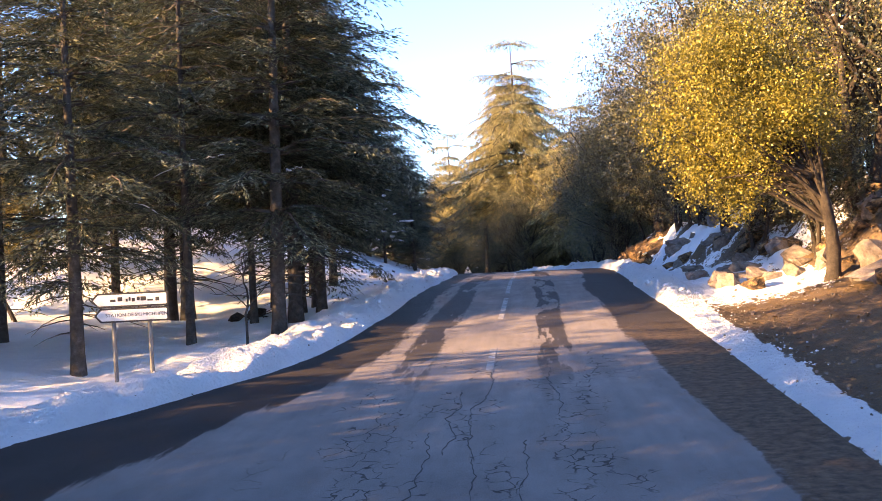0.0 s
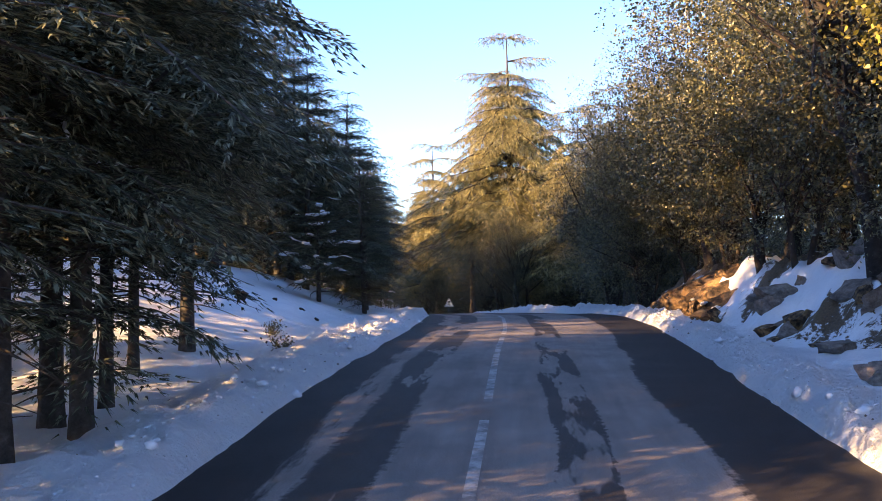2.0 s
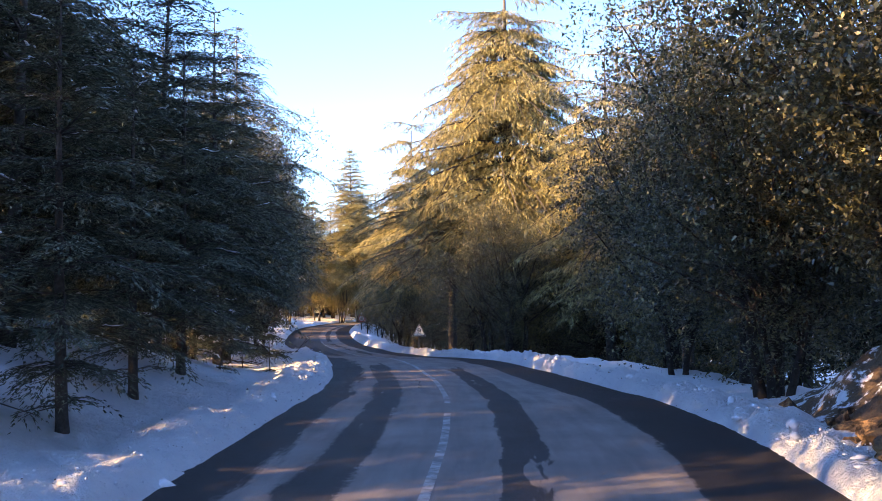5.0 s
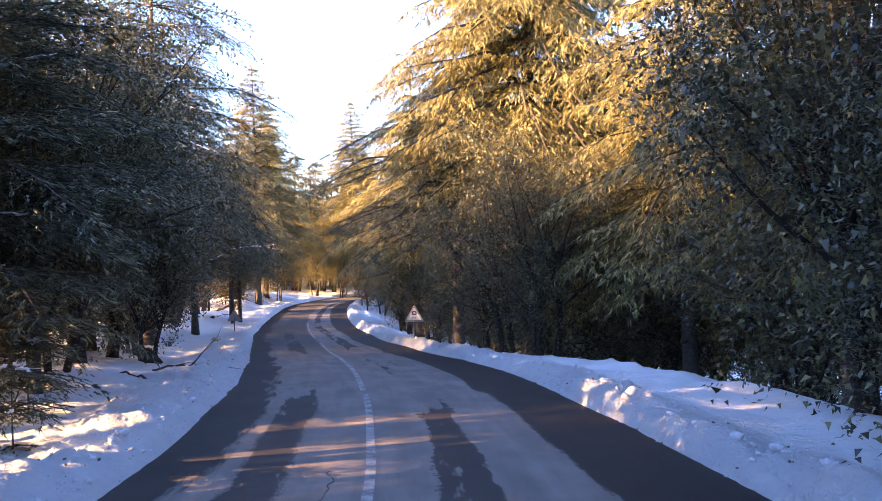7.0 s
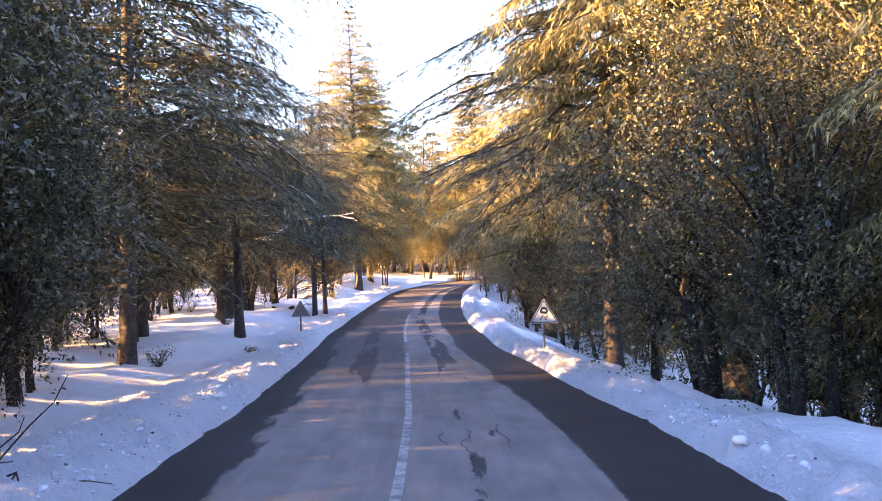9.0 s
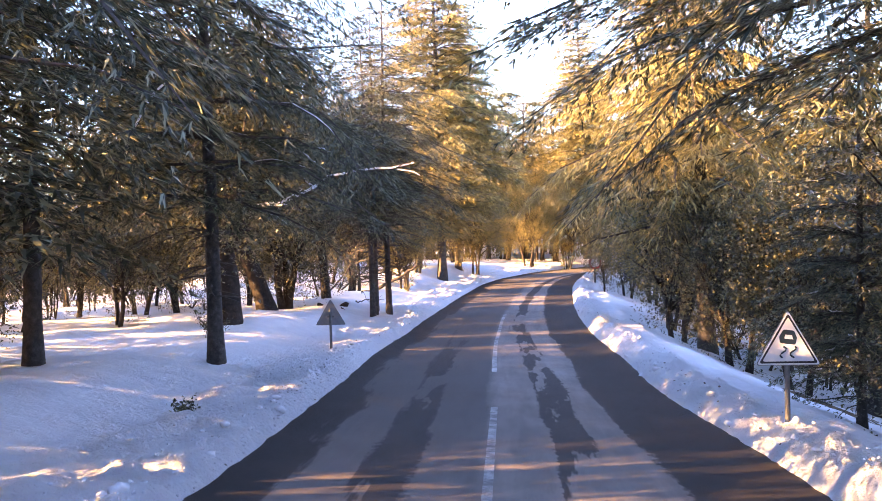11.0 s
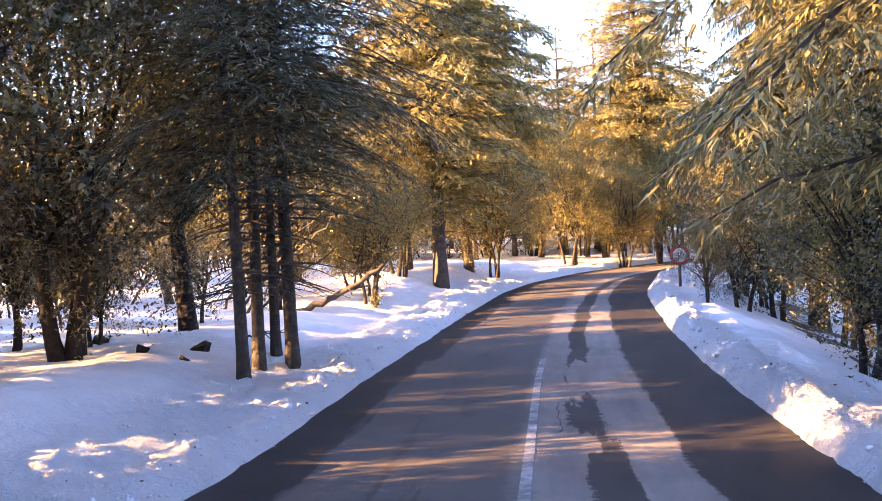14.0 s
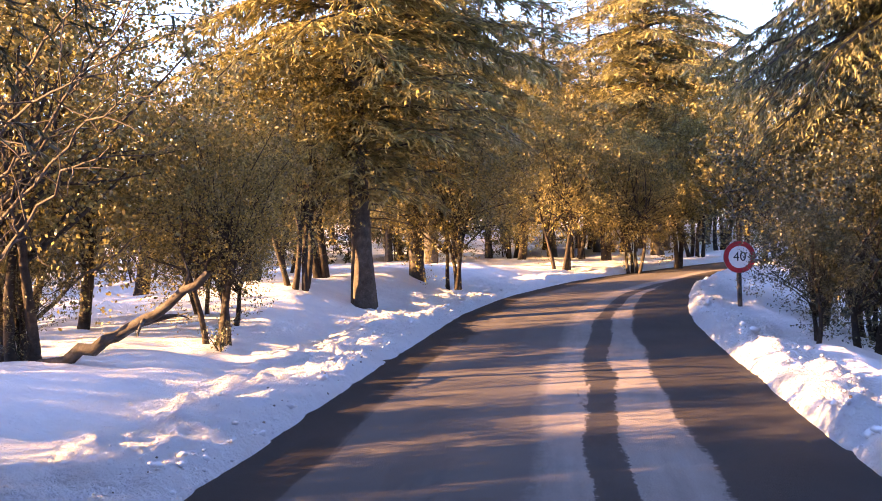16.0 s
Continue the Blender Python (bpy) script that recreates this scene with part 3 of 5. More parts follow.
def oak(name, label, H, R, seed, leaves=9000, clear=1.6, stems=1, mat=None, leaf=0.115, lobes=26, lean=(0, 0), trunk_r=0.16, low=False, core=1.0, plainleaf=False, upright=1.0):
    """A holm oak: one or more crooked stems, limbs that fork into the lobes of the crown, small stiff leaves."""
    rng = np.random.default_rng(seed)
    root = thing(name, (0, 0, 0), label, "oak tree")
    wood, crown = Heap(), Heap()
    forks = []
    for k in range(stems):
        a = rng.uniform(0, 6.28)
        off = np.array([np.cos(a), np.sin(a)]) * (0.25 if stems > 1 else 0.0)
        top = np.array([lean[0], lean[1]]) * upright + off * 3 + rng.normal(0, 0.15, 2)
        s = np.linspace(0, 1, 7)
        hz = H * rng.uniform(0.42, 0.55)
        pts = np.stack([off[0] + (top[0] - off[0]) * s + 0.10 * np.sin(s * 5 + k), off[1] + (top[1] - off[1]) * s + 0.10 * np.cos(s * 4 + k), -0.3 + (hz + 0.3) * s], -1)
        rr = trunk_r * (1.25 - 0.75 * s) / (stems ** 0.4)
        rr[0] *= 1.3
        part("trunk", *tube(pts, rr, 8), M_OAKBARK, root, smooth=True)
        forks.append(pts)
    zc = clear + (H - clear) * 0.5
    hz = (H - clear) * 0.5
    cen = []
    for k in range(lobes):
        d = unit(rng.normal(0, 1, 3))
        q = rng.uniform(0.3, 0.88)
        c = np.array([d[0] * R * q + lean[0], d[1] * R * q + lean[1], zc + d[2] * hz * q])
        if c[2] < zc and not low:
            c[:2] = c[:2] * (1 - 0.2 * (zc - c[2]) / hz)
        cen.append(c)
        src = forks[k % stems]
        a = src[rng.integers(3, 6)]
        mid = (a + c) / 2 + rng.normal(0, 0.18, 3)
        t = np.linspace(0, 1, 5)[:, None]
        pts = (1 - t) ** 2 * a + 2 * t * (1 - t) * mid + t ** 2 * c
        wood.add(*tube(pts, trunk_r * 0.33 * (1 - 0.8 * t[:, 0]), 4))
    per = leaves // lobes
    lr = R * 0.38 * np.random.default_rng(seed + 1).uniform(0.7, 1.25, lobes)
    for c, r in zip(np.array(cen), lr):
        n = 12
        tw = max(5, per // n)
        d = unit(rng.normal(0, 1, (tw, 3)) + np.array([0, 0, 0.15]))
        start = c + d * (r * rng.uniform(0.15, 0.55, tw))[:, None]
        tl = r * rng.uniform(0.3, 0.75, tw)
        fr = np.tile(np.concatenate([[0.25, 0.45], np.linspace(0.68, 1, n - 2)]), tw)
        rep = np.repeat(np.arange(tw), n)
        base = start[rep] + d[rep] * (tl[rep] * fr)[:, None] + rng.normal(0, 0.07, (tw * n, 3))
        way = unit(d[rep] * 0.5 + rng.normal(0, 0.75, base.shape) + np.array([0, 0, -0.1]))
        sd = unit(np.cross(way, rng.normal(0, 1, base.shape)))
        ln = leaf * rng.uniform(0.6, 1.3, len(base))
        if plainleaf:
            crown.needles(base, way, ln, ln * 0.66, 0.1, 1, rng)
        else:
            crown.blades(base, way, sd, ln, ln * rng.uniform(0.5, 0.75, len(base)))
        # larger leafy twigs deep inside, which close the crown
        kk = int(max(10, per * 0.13) * core)
        base = c + unit(rng.normal(0, 1, (kk, 3))) * (r * rng.uniform(0.0, 0.34, kk))[:, None]
        way = unit(rng.normal(0, 1, base.shape))
        sd = unit(np.cross(way, rng.normal(0, 1, base.shape)))
        ln = leaf * rng.uniform(1.0, 1.5, kk)
        if plainleaf:
            crown.needles(base, way, ln, ln * 0.8, 0.1, 1, rng)
        else:
            crown.blades(base, way, sd, ln, ln * 0.5)
    wood.part("branch_wood", M_OAKBARK, root, kind="stuff")
    crown.part("crown", mat or M_OAK, root, kind="stuff")
    return root


def settle(ob, x, y, turn=0.0, scale=1.0, sink=0.0, tilt=(0, 0), label="", group=""):
    ob.matrix_basis = Matrix.Translation((x, y, height(x, y) - sink)) @ Euler((tilt[0], tilt[1], turn)).to_matrix().to_4x4() @ Matrix.Diagonal((scale, scale, scale, 1))
    return tagged(ob, label, "", group)


USED = []
# lines along the sun's way (y - 0.467 x) kept open for sun streaks, with their half widths
GLADES = ((10.3, .15), (11.0, .2), (15.9, 1.1), (20.7, .2), (28.1, .25), (29.3, .25), (32.6, .3), (35.6, 1.3), (38.4, .3), (52.8, .5), (55.7, .2), (61.5, .1), (64, .15), (75.1, .15), (85, .25),
          (92.2, .6), (94.2, .15), (98.7, .3), (100.5, .2), (102.5, .2), (105.1, .3), (107.4, .3), (111.2, .7), (113, .2), (114.6, .4), (116.5, .5), (120.3, .4), (123.9, .4), (126.9, .5))


def in_glade(x, y, reach):
    c = y - 0.467 * x
    return x < on(LEFT, y) - 1.5 and any(abs(c - g) < w + reach for g, w in GLADES)


def plant(proto, spots, label="", group=""):
    """Copies a tree to spots of (x, y, turn, scale); the model itself takes the first."""
    for k, (x, y, turn, scale) in enumerate(spots):
        ob = proto if k == 0 else copy_thing(proto, Matrix())
        settle(ob, x, y, turn, scale, 0, (0.02 * math.sin(x * 7), 0.02 * math.sin(y * 5)), label, group)
        USED.append((x, y))


near = dict(gap=0.066, twig_gap=0.115, tuft=0.105, thin=0.38, fan=4, level=0.6)
young_a = cedar("cedar", "young dark green cedar with layered drooping sprays", 10.5, 1.6, 3.0, 150, 1, bare=10, snow=0.03, **near)
young_b = cedar("cedar", "young dark green cedar with layered drooping sprays", 11.5, 1.9, 3.4, 150, 2, bare=14, snow=0.03, **near)
young_c = cedar("cedar", "dense bluish-green young cedar with low sprays", 8.5, 0.7, 2.7, 170, 3, bare=4, snow=0.12, **near)
tall_a = cedar("cedar", "tall straight cedar with a long bare lower trunk", 15, 2.9, 4.4, 185, 4, shape="column", droop=0.42, trunk_r=0.18, bare=34, tuft=0.15, gap=0.09, snow=0.3, thin=0.25, level=0.7, fan=4)
tall_b = cedar("cedar", "tall cedar with drooping sprays", 16, 2.2, 3.9, 170, 5, M_CEDAR_HALFSUN, shape="column", droop=0.5, tuft=0.19, gap=0.11, trunk_r=0.24, bare=12, thin=0.3, fan=3, level=0.7)
slim = cedar("cedar", "slender cedar in a close group, with a bare lower trunk", 11, 2.8, 2.9, 135, 9, shape="column", droop=0.42, trunk_r=0.105, bare=24, tuft=0.13, gap=0.085, thin=0.19, fan=4)
gold_fir = cedar("cedar", "tall pointed cedar with sprays coloured golden as if sunlit", 18.8, 2.4, 4.8, 330, 17, M_CEDAR_SUN, "cone", 0.35, 0.25, 0.12, 0.24, 0.17, 10, (), 0.34, level=0.4, fan=3, plume=0.2)
old_b = cedar("cedar", "broad flat-topped cedar with sprays coloured pale gold as if sunlit", 13.2, 3.4, 3.6, 150, 18, M_CEDAR_SUN, "old", 0.42, 0.2, 0.1, 0.22, 0.15, thin=0.26, level=0.8, bare=10, fan=3, plume=0.5,
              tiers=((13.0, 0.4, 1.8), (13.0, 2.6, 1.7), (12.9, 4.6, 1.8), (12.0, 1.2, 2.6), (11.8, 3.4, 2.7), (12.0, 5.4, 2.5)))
old_a = cedar("cedar", "old flat-topped cedar, golden drooping sprays coloured as if sunlit", 20.5, 6.8, 5.2, 330, 6, M_CEDAR_SUN, "old", 0.45, 0.24, 0.13, 0.38, thin=0.26, level=0.8, fan=3, plume=0.55,
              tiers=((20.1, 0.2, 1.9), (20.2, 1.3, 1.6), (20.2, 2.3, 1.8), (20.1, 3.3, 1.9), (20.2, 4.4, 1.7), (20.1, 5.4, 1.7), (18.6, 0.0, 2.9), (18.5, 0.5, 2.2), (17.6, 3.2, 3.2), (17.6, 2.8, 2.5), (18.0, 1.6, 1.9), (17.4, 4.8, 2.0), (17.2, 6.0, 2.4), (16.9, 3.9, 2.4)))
wide_cedar = cedar("cedar", "dark spreading cedar with long drooping boughs over the road", 11.5, 4.6, 5.8, 105, 7, None, "column", 0.34, 0.16, 0.085, 0.24, 0.13, 4, thin=0.24)
snowy_fir = cedar("cedar", "small dark cedar with snow lying on its sprays", 2.7, 0.5, 1.6, 105, 8, bare=3, snow=0.3, cap=0.13, droop=0.2, trunk_r=0.07, **{**near, "level": 0.3})
dark_oak = oak("oak", "dark evergreen oak with dense small leaves", 9.5, 3.4, 11, 38000, 0.2, 2, lobes=58, low=True, leaf=0.078, core=0.8, plainleaf=True)
round_oak = oak("oak", "dark evergreen oak with a broad crown", 7.5, 3.2, 12, 42000, 0.3, 3, lobes=50, low=True, leaf=0.07, core=0.8, plainleaf=True)
small_oak = oak("oak", "small evergreen oak with low leafy branches", 4.6, 2.0, 13, 16000, 0.2, 2, lobes=34, trunk_r=0.09, low=True, leaf=0.075, plainleaf=True)
yellow_oak = oak("oak", "evergreen oak, leaves coloured yellow-green as if in low sun", 5.5, 1.75, 21, 64000, 1.2, 1, M_OAK_SUNYELLOW, lobes=46, trunk_r=0.13, leaf=0.052, lean=(-1.5, 0.2), core=0.8, upright=0.3, low=True)
bank_oak = oak("oak", "dark evergreen oak with fine dense leaves on the bank", 9.0, 3.5, 26, 38000, 0.1, 2, lobes=64, leaf=0.076, low=True, core=0.5)

# beside the road, left
plant(young_a, [(-3.1, 19.2, 0.3, 1.0), (-3.3, 23.7, 2.0, .95), (-6.2, 17.0, 4.0, .85), (-6.9, 25.5, 1.0, 1.15)])
plant(young_b, [(-3.2, 21.9, 1.2, 1.0), (-3.1, 28.9, 3.0, .78), (-6.4, 25.2, 5.0, 1.1), (-6.3, 47.5, 2.4, 1.1), (-5.0, 51.0, 4.4, 1.0), (-6.0, 44.6, 5.2, 1.0)])
plant(young_c, [(-2.75, 23.0, 0.5, 1.1), (-1.05, 42.3, 0.2, .62), (-1.3, 48.3, 4.1, .7), (-3.3, 46.0, 3.2, 1.0), (-1.2, 45.3, 1.2, .6), (-2.4, 50.6, 0.9, .95), (-4.2, 48.6, 2.9, 1.1), (-6.2, 70.5, 2.0, 1.2), (-8.2, 65, 4.0, 1.25), (4.0, 87.6, 1.1, .8), (-2.5, 56.6, 5.0, 1.1), (-2.9, 59.4, 2.6, 1.0)])
plant(snowy_fir, [(-2.2, 40.4, 1.5, 1.0), (-3.0, 55.2, 0.5, .9)])
plant(tall_a, [(-6.3, 75.9, 0.0, 1.0), (-7.4, 85.6, 1.7, .85), (-12.2, 83.4, 2.2, .8), (-10.8, 80, 4.4, .7)])
plant(slim, [(-3.15, 25.0, 0.5, .9), (-3.55, 27.4, 1.5, .85), (-4.4, 26.2, 2.5, .9), (-4.2, 22.4, 3.5, .85), (-4.9, 19.6, 4.5, .9), (-9.2, 100.2, 1.0, .95), (-9.45, 101.2, 2.0, 1.0), (-9.1, 101.7, 3.0, 1.1), (-9.9, 102.8, 4.0, .9)])
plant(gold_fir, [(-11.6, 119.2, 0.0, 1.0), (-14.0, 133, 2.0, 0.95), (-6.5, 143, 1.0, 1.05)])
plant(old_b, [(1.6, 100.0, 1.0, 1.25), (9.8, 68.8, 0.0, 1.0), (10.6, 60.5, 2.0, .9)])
plant(tall_b, [(6.0, 98, 0.5, .9), (-11.2, 144, 2.0, .85), (-12.1, 125.0, 3.0, .8), (2.4, 110, 3.0, .62), (0.6, 123, 1.0, .7), (11.5, 75, 1.4, 1.05)])
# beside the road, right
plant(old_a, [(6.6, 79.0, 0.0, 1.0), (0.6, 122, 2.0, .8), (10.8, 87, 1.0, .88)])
# this crown takes the dimmer needle colour so it looks less sunlit
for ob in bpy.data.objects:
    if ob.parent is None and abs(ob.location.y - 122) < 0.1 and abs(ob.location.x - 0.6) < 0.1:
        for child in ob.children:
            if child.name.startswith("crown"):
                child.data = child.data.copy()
                child.data.materials[0] = M_CEDAR_HALFSUN
plant(wide_cedar, [(3.9, 81.2, 0.4, 1.0)])
# a second one, added to keep the sun off the oaks on the bank
plant(copy_thing(wide_cedar, Matrix()), [(-10.5, 30.5, 1.4, 1.0)], "dark spreading cedar added above the slope to shade the bank")
plant(bank_oak, [(8.6, 28.5, 0.0, 1.0), (5.5, 74.3, 5.0, .85), (9.8, 23.0, 1.0, 1.0), (10.4, 17.8, 3.0, .95), (9.4, 35.5, 2.0, 1.05), (9.6, 41.5, 4.0, 1.1)])
plant(dark_oak, [(-11.9, 103.8, 2.0, 1.0), (-14.6, 97.4, 3.0, .6), (-15.6, 93.2, 1.0, .5), (10.2, 46.5, 4.0, 1.15), (9.6, 51, 1.0, 1.1), (12.6, 39, 1.0, 1.1), (12.4, 31, 3.0, 1.1), (9.6, 57, 3.0, 1.1), (10.8, 64.5, 5.0, .9), (-3.5, 63.6, 2.1, .95), (-4.4, 66.6, 0.4, .85), (-4.6, 60.0, 2.5, .9), (-5.6, 64.5, 4.0, 1.0), (-6.0, 54.5, 1.1, 1.0), (-10.0, 42.5, 3.1, 1.0), (-8.2, 49.5, 5.1, 1.0), (-7.4, 69.5, 0.7, 1.0), (-9.0, 59.5, 3.7, 1.15), (5.2, 83.5, 1.2, .75)])
plant(round_oak, [(10.2, 72, 3.0, 1.0), (6.3, 70.4, 1.4, .85), (8.6, 76.5, 4.0, .9), (8.9, 48.0, 2.0, .9), (-12.4, 100.8, 3.0, 1.1), (10.6, 11, 3.3, 1.0), (2.4, 98.5, 1.0, .85)])
plant(small_oak, [(-12.6, 114.6, 0.0, .6), (8.0, 25.0, 1.0, .8), (8.3, 31.2, 2.0, .85), (8.7, 34.6, 3.0, .9), (9.0, 38.2, 4.0, .95), (9.1, 43.6, 5.0, .95), (8.0, 21.6, 0.3, .8), (9.4, 29.0, 5.5, 1.1), (10.4, 33.0, 1.5, 1.2), (10.8, 26.0, 2.5, 1.2),
                  (8.6, 47.0, 1.2, .9), (8.8, 53.6, 2.2, .9), (-3.7, 58.4, 2.0, .85), (-4.8, 56.9, 3.0, .9), (-5.0, 70.5, 4.0, .6), (-9.6, 78.6, 5.0, .9), (-11.2, 83.2, 0.6, .8),
                  (-13.0, 90.9, 1.3, .8), (-14.0, 94.0, 2.3, .9), (-13.2, 102.0, 0.3, .58), (-15.5, 105.4, 3.3, .42), (-13.4, 110.6, 4.3, .42), (-13.4, 115.3, 5.3, .55), (-14.6, 119.7, 0.8, .42), (-15.5, 124.0, 1.8, .7),
                  (-19.5, 98.9, 2.8, .9), (-19.0, 108.0, 0.9, .5), (-16.2, 98.6, 3.1, .8), (-17.0, 102.0, 4.1, .8), (-20.5, 117.1, 5.9, .6), (-25, 105.2, 0.2, .7), (0.2, 108, 1.0, 1.1), (1.2, 112, 2.0, 1.2), (-0.4, 119.6, 3.0, 1.2), (3.6, 95.5, 5.0, 1.2), (1.0, 101.3, 2.6, 1.2), (-1.9, 125, 0.9, 1.25), (-0.2, 130, 0.1, 1.3), (-2.2, 122.0, 0.1, .75), (-1.65, 116.8, 2.4, .9), (-2.96, 115.2, 0.6, .52), (-14.5, 101.5, 1.1, .9), (-15.5, 104.5, 2.1, .45), (-13.5, 106.4, 5.1, .6), (-13.5, 80.5, 0.7, .9), (-15.5, 84.0, 1.7, .9), (-14.5, 77.3, 2.7, .9), (-17.0, 87.5, 3.7, 1.0), (-12.6, 75.2, 4.7, .8)])
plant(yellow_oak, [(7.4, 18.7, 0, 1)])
big_oak = oak("oak", "big old evergreen oak with a crooked trunk", 8.6, 4.2, 23, 62000, 1.5, 1, lobes=54, trunk_r=0.3, leaf=0.09, core=0.7, plainleaf=True)
plant(big_oak, [(-10.1, 91.3, 0.0, 1.0)])
brown_oak = oak("oak", "many-stemmed oak, leaves coloured olive-brown as if in low sun", 6.8, 2.9, 27, 30000, 0.9, 4, M_OAK_SUNBROWN, lobes=54, trunk_r=0.12, leaf=0.075, low=True, core=0.8)
plant(brown_oak, [(-13.6, 110.6, 0.0, 1.0), (-15.8, 113.6, 4.0, 1.0), (-11.9, 113.0, 2.0, .62), (-12.9, 118.4, 1.0, .8), (-10.9, 124.6, 3.0, .8), (0.9, 116.6, 2.2, .9), (-1.0, 122.6, 5.0, .75), (-9.4, 133.5, 1.4, .9), (0.6, 106.0, 4.4, .95), (-6.8, 134.6, 3.4, .8), (-9.5, 140.5, 3.0, 1.1), (-5.0, 141, 0.2, 1.1), (-2.2, 137.5, 2.1, 1.0), (-8.5, 147, 1.0, 1.3), (-12.5, 141.5, 2.0, 1.25), (-3.5, 148, 3.0, 1.3)])
lean_oak = oak("oak", "old evergreen oak with a thick leaning trunk", 8.6, 4.2, 24, 70000, 0.9, 1, lobes=64, leaf=0.095, plainleaf=True, lean=(-1.3, -0.6), trunk_r=0.26, low=True)
plant(lean_oak, [(-11.5, 97.0, 0.0, 1.0)])

for k in range(26):
    x_, y_ = -24.5 - 2.3 * (k % 5) - 0.9 * math.sin(k * 5.1), 103 + 1.25 * k + 1.1 * math.sin(k * 3.3)
    settle(copy_thing(dark_oak if k % 3 else small_oak, Matrix()), x_, y_, k * 1.7, (0.46 if k % 3 else 0.95) + 0.05 * math.sin(k * 2.1))
    USED.append((x_, y_))

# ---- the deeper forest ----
mid_cedar = [cedar("cedar", "forest cedar with dark layered sprays", 12.5 + k, 1.9, 3.6, 92, 30 + k, M_CEDAR_HALFSUN if k == 2 else None, "cone" if k < 1 else "column", 0.38, 0.27, 0.16, 0.16, 0.22, 4, (), 0.4, 7, fan=2, level=0.7, woody=0.5) for k in range(3)]
mid_oak = [oak("oak", "forest oak with a dark leafy crown", 8 + k, 3.3, 40 + k, 7000, 0.4, 2, M_OAK_SUNBROWN if k else None, 0.14, 30, core=1.4, plainleaf=True, low=True) for k in range(2)]
far_cedar = [cedar("cedar", "distant cedar with a narrow crown", 13.5, 1.2, 3.6, 60, 50 + k, None, "column" if k else "cone", 0.35, 0.66, 0.36, 0.18, 0.5, 0, (), 0.4, 5, fan=2, level=0.9, woody=0.2) for k in range(2)]
STRIP = (6.8, 18.4, 0.467)                      # the clearing of the side road, along the sun's way


def free(x, y, room, tall=True):
    if on(LEFT, y) - 2.2 < x < on(RIGHT, y) + 2.0:
        return False
    if x < 3 and -3.2 < y - (STRIP[1] + (x - STRIP[0]) * STRIP[2]) < 4.6:
        return False
    c = y - 0.467 * x
    if (on(LEFT, y) - 11) < x and in_glade(x, y, 0.9 if tall else 1.3):
        return False
    if tall and (-62 < x < -15 and 118 < c < 148 or -62 < x < -18 and 92 < c < 146 or -62 < x < -15 and 30 < c <= 92):
        return False
    return all((x - a) ** 2 + (y - b) ** 2 > room * room for a, b in USED)


def wood(count, xs, ys, protos, room, inner, seed, smin=0.8, smax=1.2, tall=True, joined=False):
    """Scatters trees over a stretch; xs runs outwards from the road's edge (left: negative)."""
    r = np.random.default_rng(seed)
    made = 0
    for k in range(count * 12):
        if made >= count:
            return
        y, d = r.uniform(*ys), r.uniform(*xs)
        x = float(on(LEFT, y) + d) if d < 0 else float(on(RIGHT, y) + d)
        if abs(d) < inner or not free(x, y, room, tall):
            continue
        proto = protos[r.integers(len(protos))]
        first = proto.name not in PLANTED
        PLANTED.add(proto.name)
        turn, size, tilt = r.uniform(0, 6.28), r.uniform(smin, smax), r.normal(0, 0.025, 2)
        if joined and not first:
            FAR.append((proto, Matrix.Translation((x, y, height(x, y))) @ Euler((tilt[0], tilt[1], turn)).to_matrix().to_4x4() @ Matrix.Scale(size, 4)))
        else:
            settle(proto if first else copy_thing(proto, Matrix()), x, y, turn, size, 0.0, tuple(tilt))
        USED.append((x, y))
        made += 1


PLANTED = {dark_oak.name}
FAR = []
bush = oak("shrub", "low leafy evergreen oak shrub", 2.8, 1.7, 60, 1700, 0.15, 3, None, 0.15, 12, trunk_r=0.05, low=True, plainleaf=True)
tagged(bush, category="shrub")
wood(12, (-22, -5), (-25, 30), mid_cedar, 2.9, 4.0, 1, 0.5, 0.75)
# unseen cedars, here and scattered next, added to shade the near road and verge
for x_, y_, k_ in ((-8.2, 4.4, 1), (-8.8, 7.4, 2), (-9.4, 1.0, 1), (-12.0, 5.2, 0), (-11.5, 2.0, 1), (-8.0, -2.5, 2), (-14.0, 3.8, 1), (-10.2, 15.3, 0)):
    settle(copy_thing(mid_cedar[k_], Matrix()), x_, y_, x_ * 1.9, 0.95)
    USED.append((x_, y_))
wood(14, (-13, -2.5), (-16, 6), mid_cedar, 2.4, 2.5, 14)
# mostly unseen cedars, added to shade the snow on the left
for x_, y_, k_ in ((-14, 18.5, 1), (-18, 16.5, 2), (-12.5, 15.5, 2), (-26, 14, 1), (-20, 12.5, 1), (-11, 17.8, 1), (-20, 25.0, 1), (-21, 27.6, 0), (-20, 31.7, 2), (-21, 34.2, 1), (-22, 36.7, 0), (-16, 30.0, 2), (-7.8, 43.5, 0), (-9.6, 39.5, 0), (-10.6, 46, 1), (-9.5, 21.5, 0)):
    settle(copy_thing(mid_cedar[k_], Matrix()), x_, y_, x_ * 1.7, 0.78)
    USED.append((x_, y_))
# small unseen cedars, added to break the sunlight into streaks
for x_, y_, k_ in ((-26, 92.9, 0), (-16, 5.9, 0), (-17, 9.0, 2), (-16, 11.6, 0), (-22, 2.7, 0), (-23, 4.8, 2), (-22.5, 7.5, 0)):
    settle(copy_thing(mid_cedar[k_], Matrix()), x_, y_, x_ * 1.7 + y_, 0.52)
    USED.append((x_, y_))
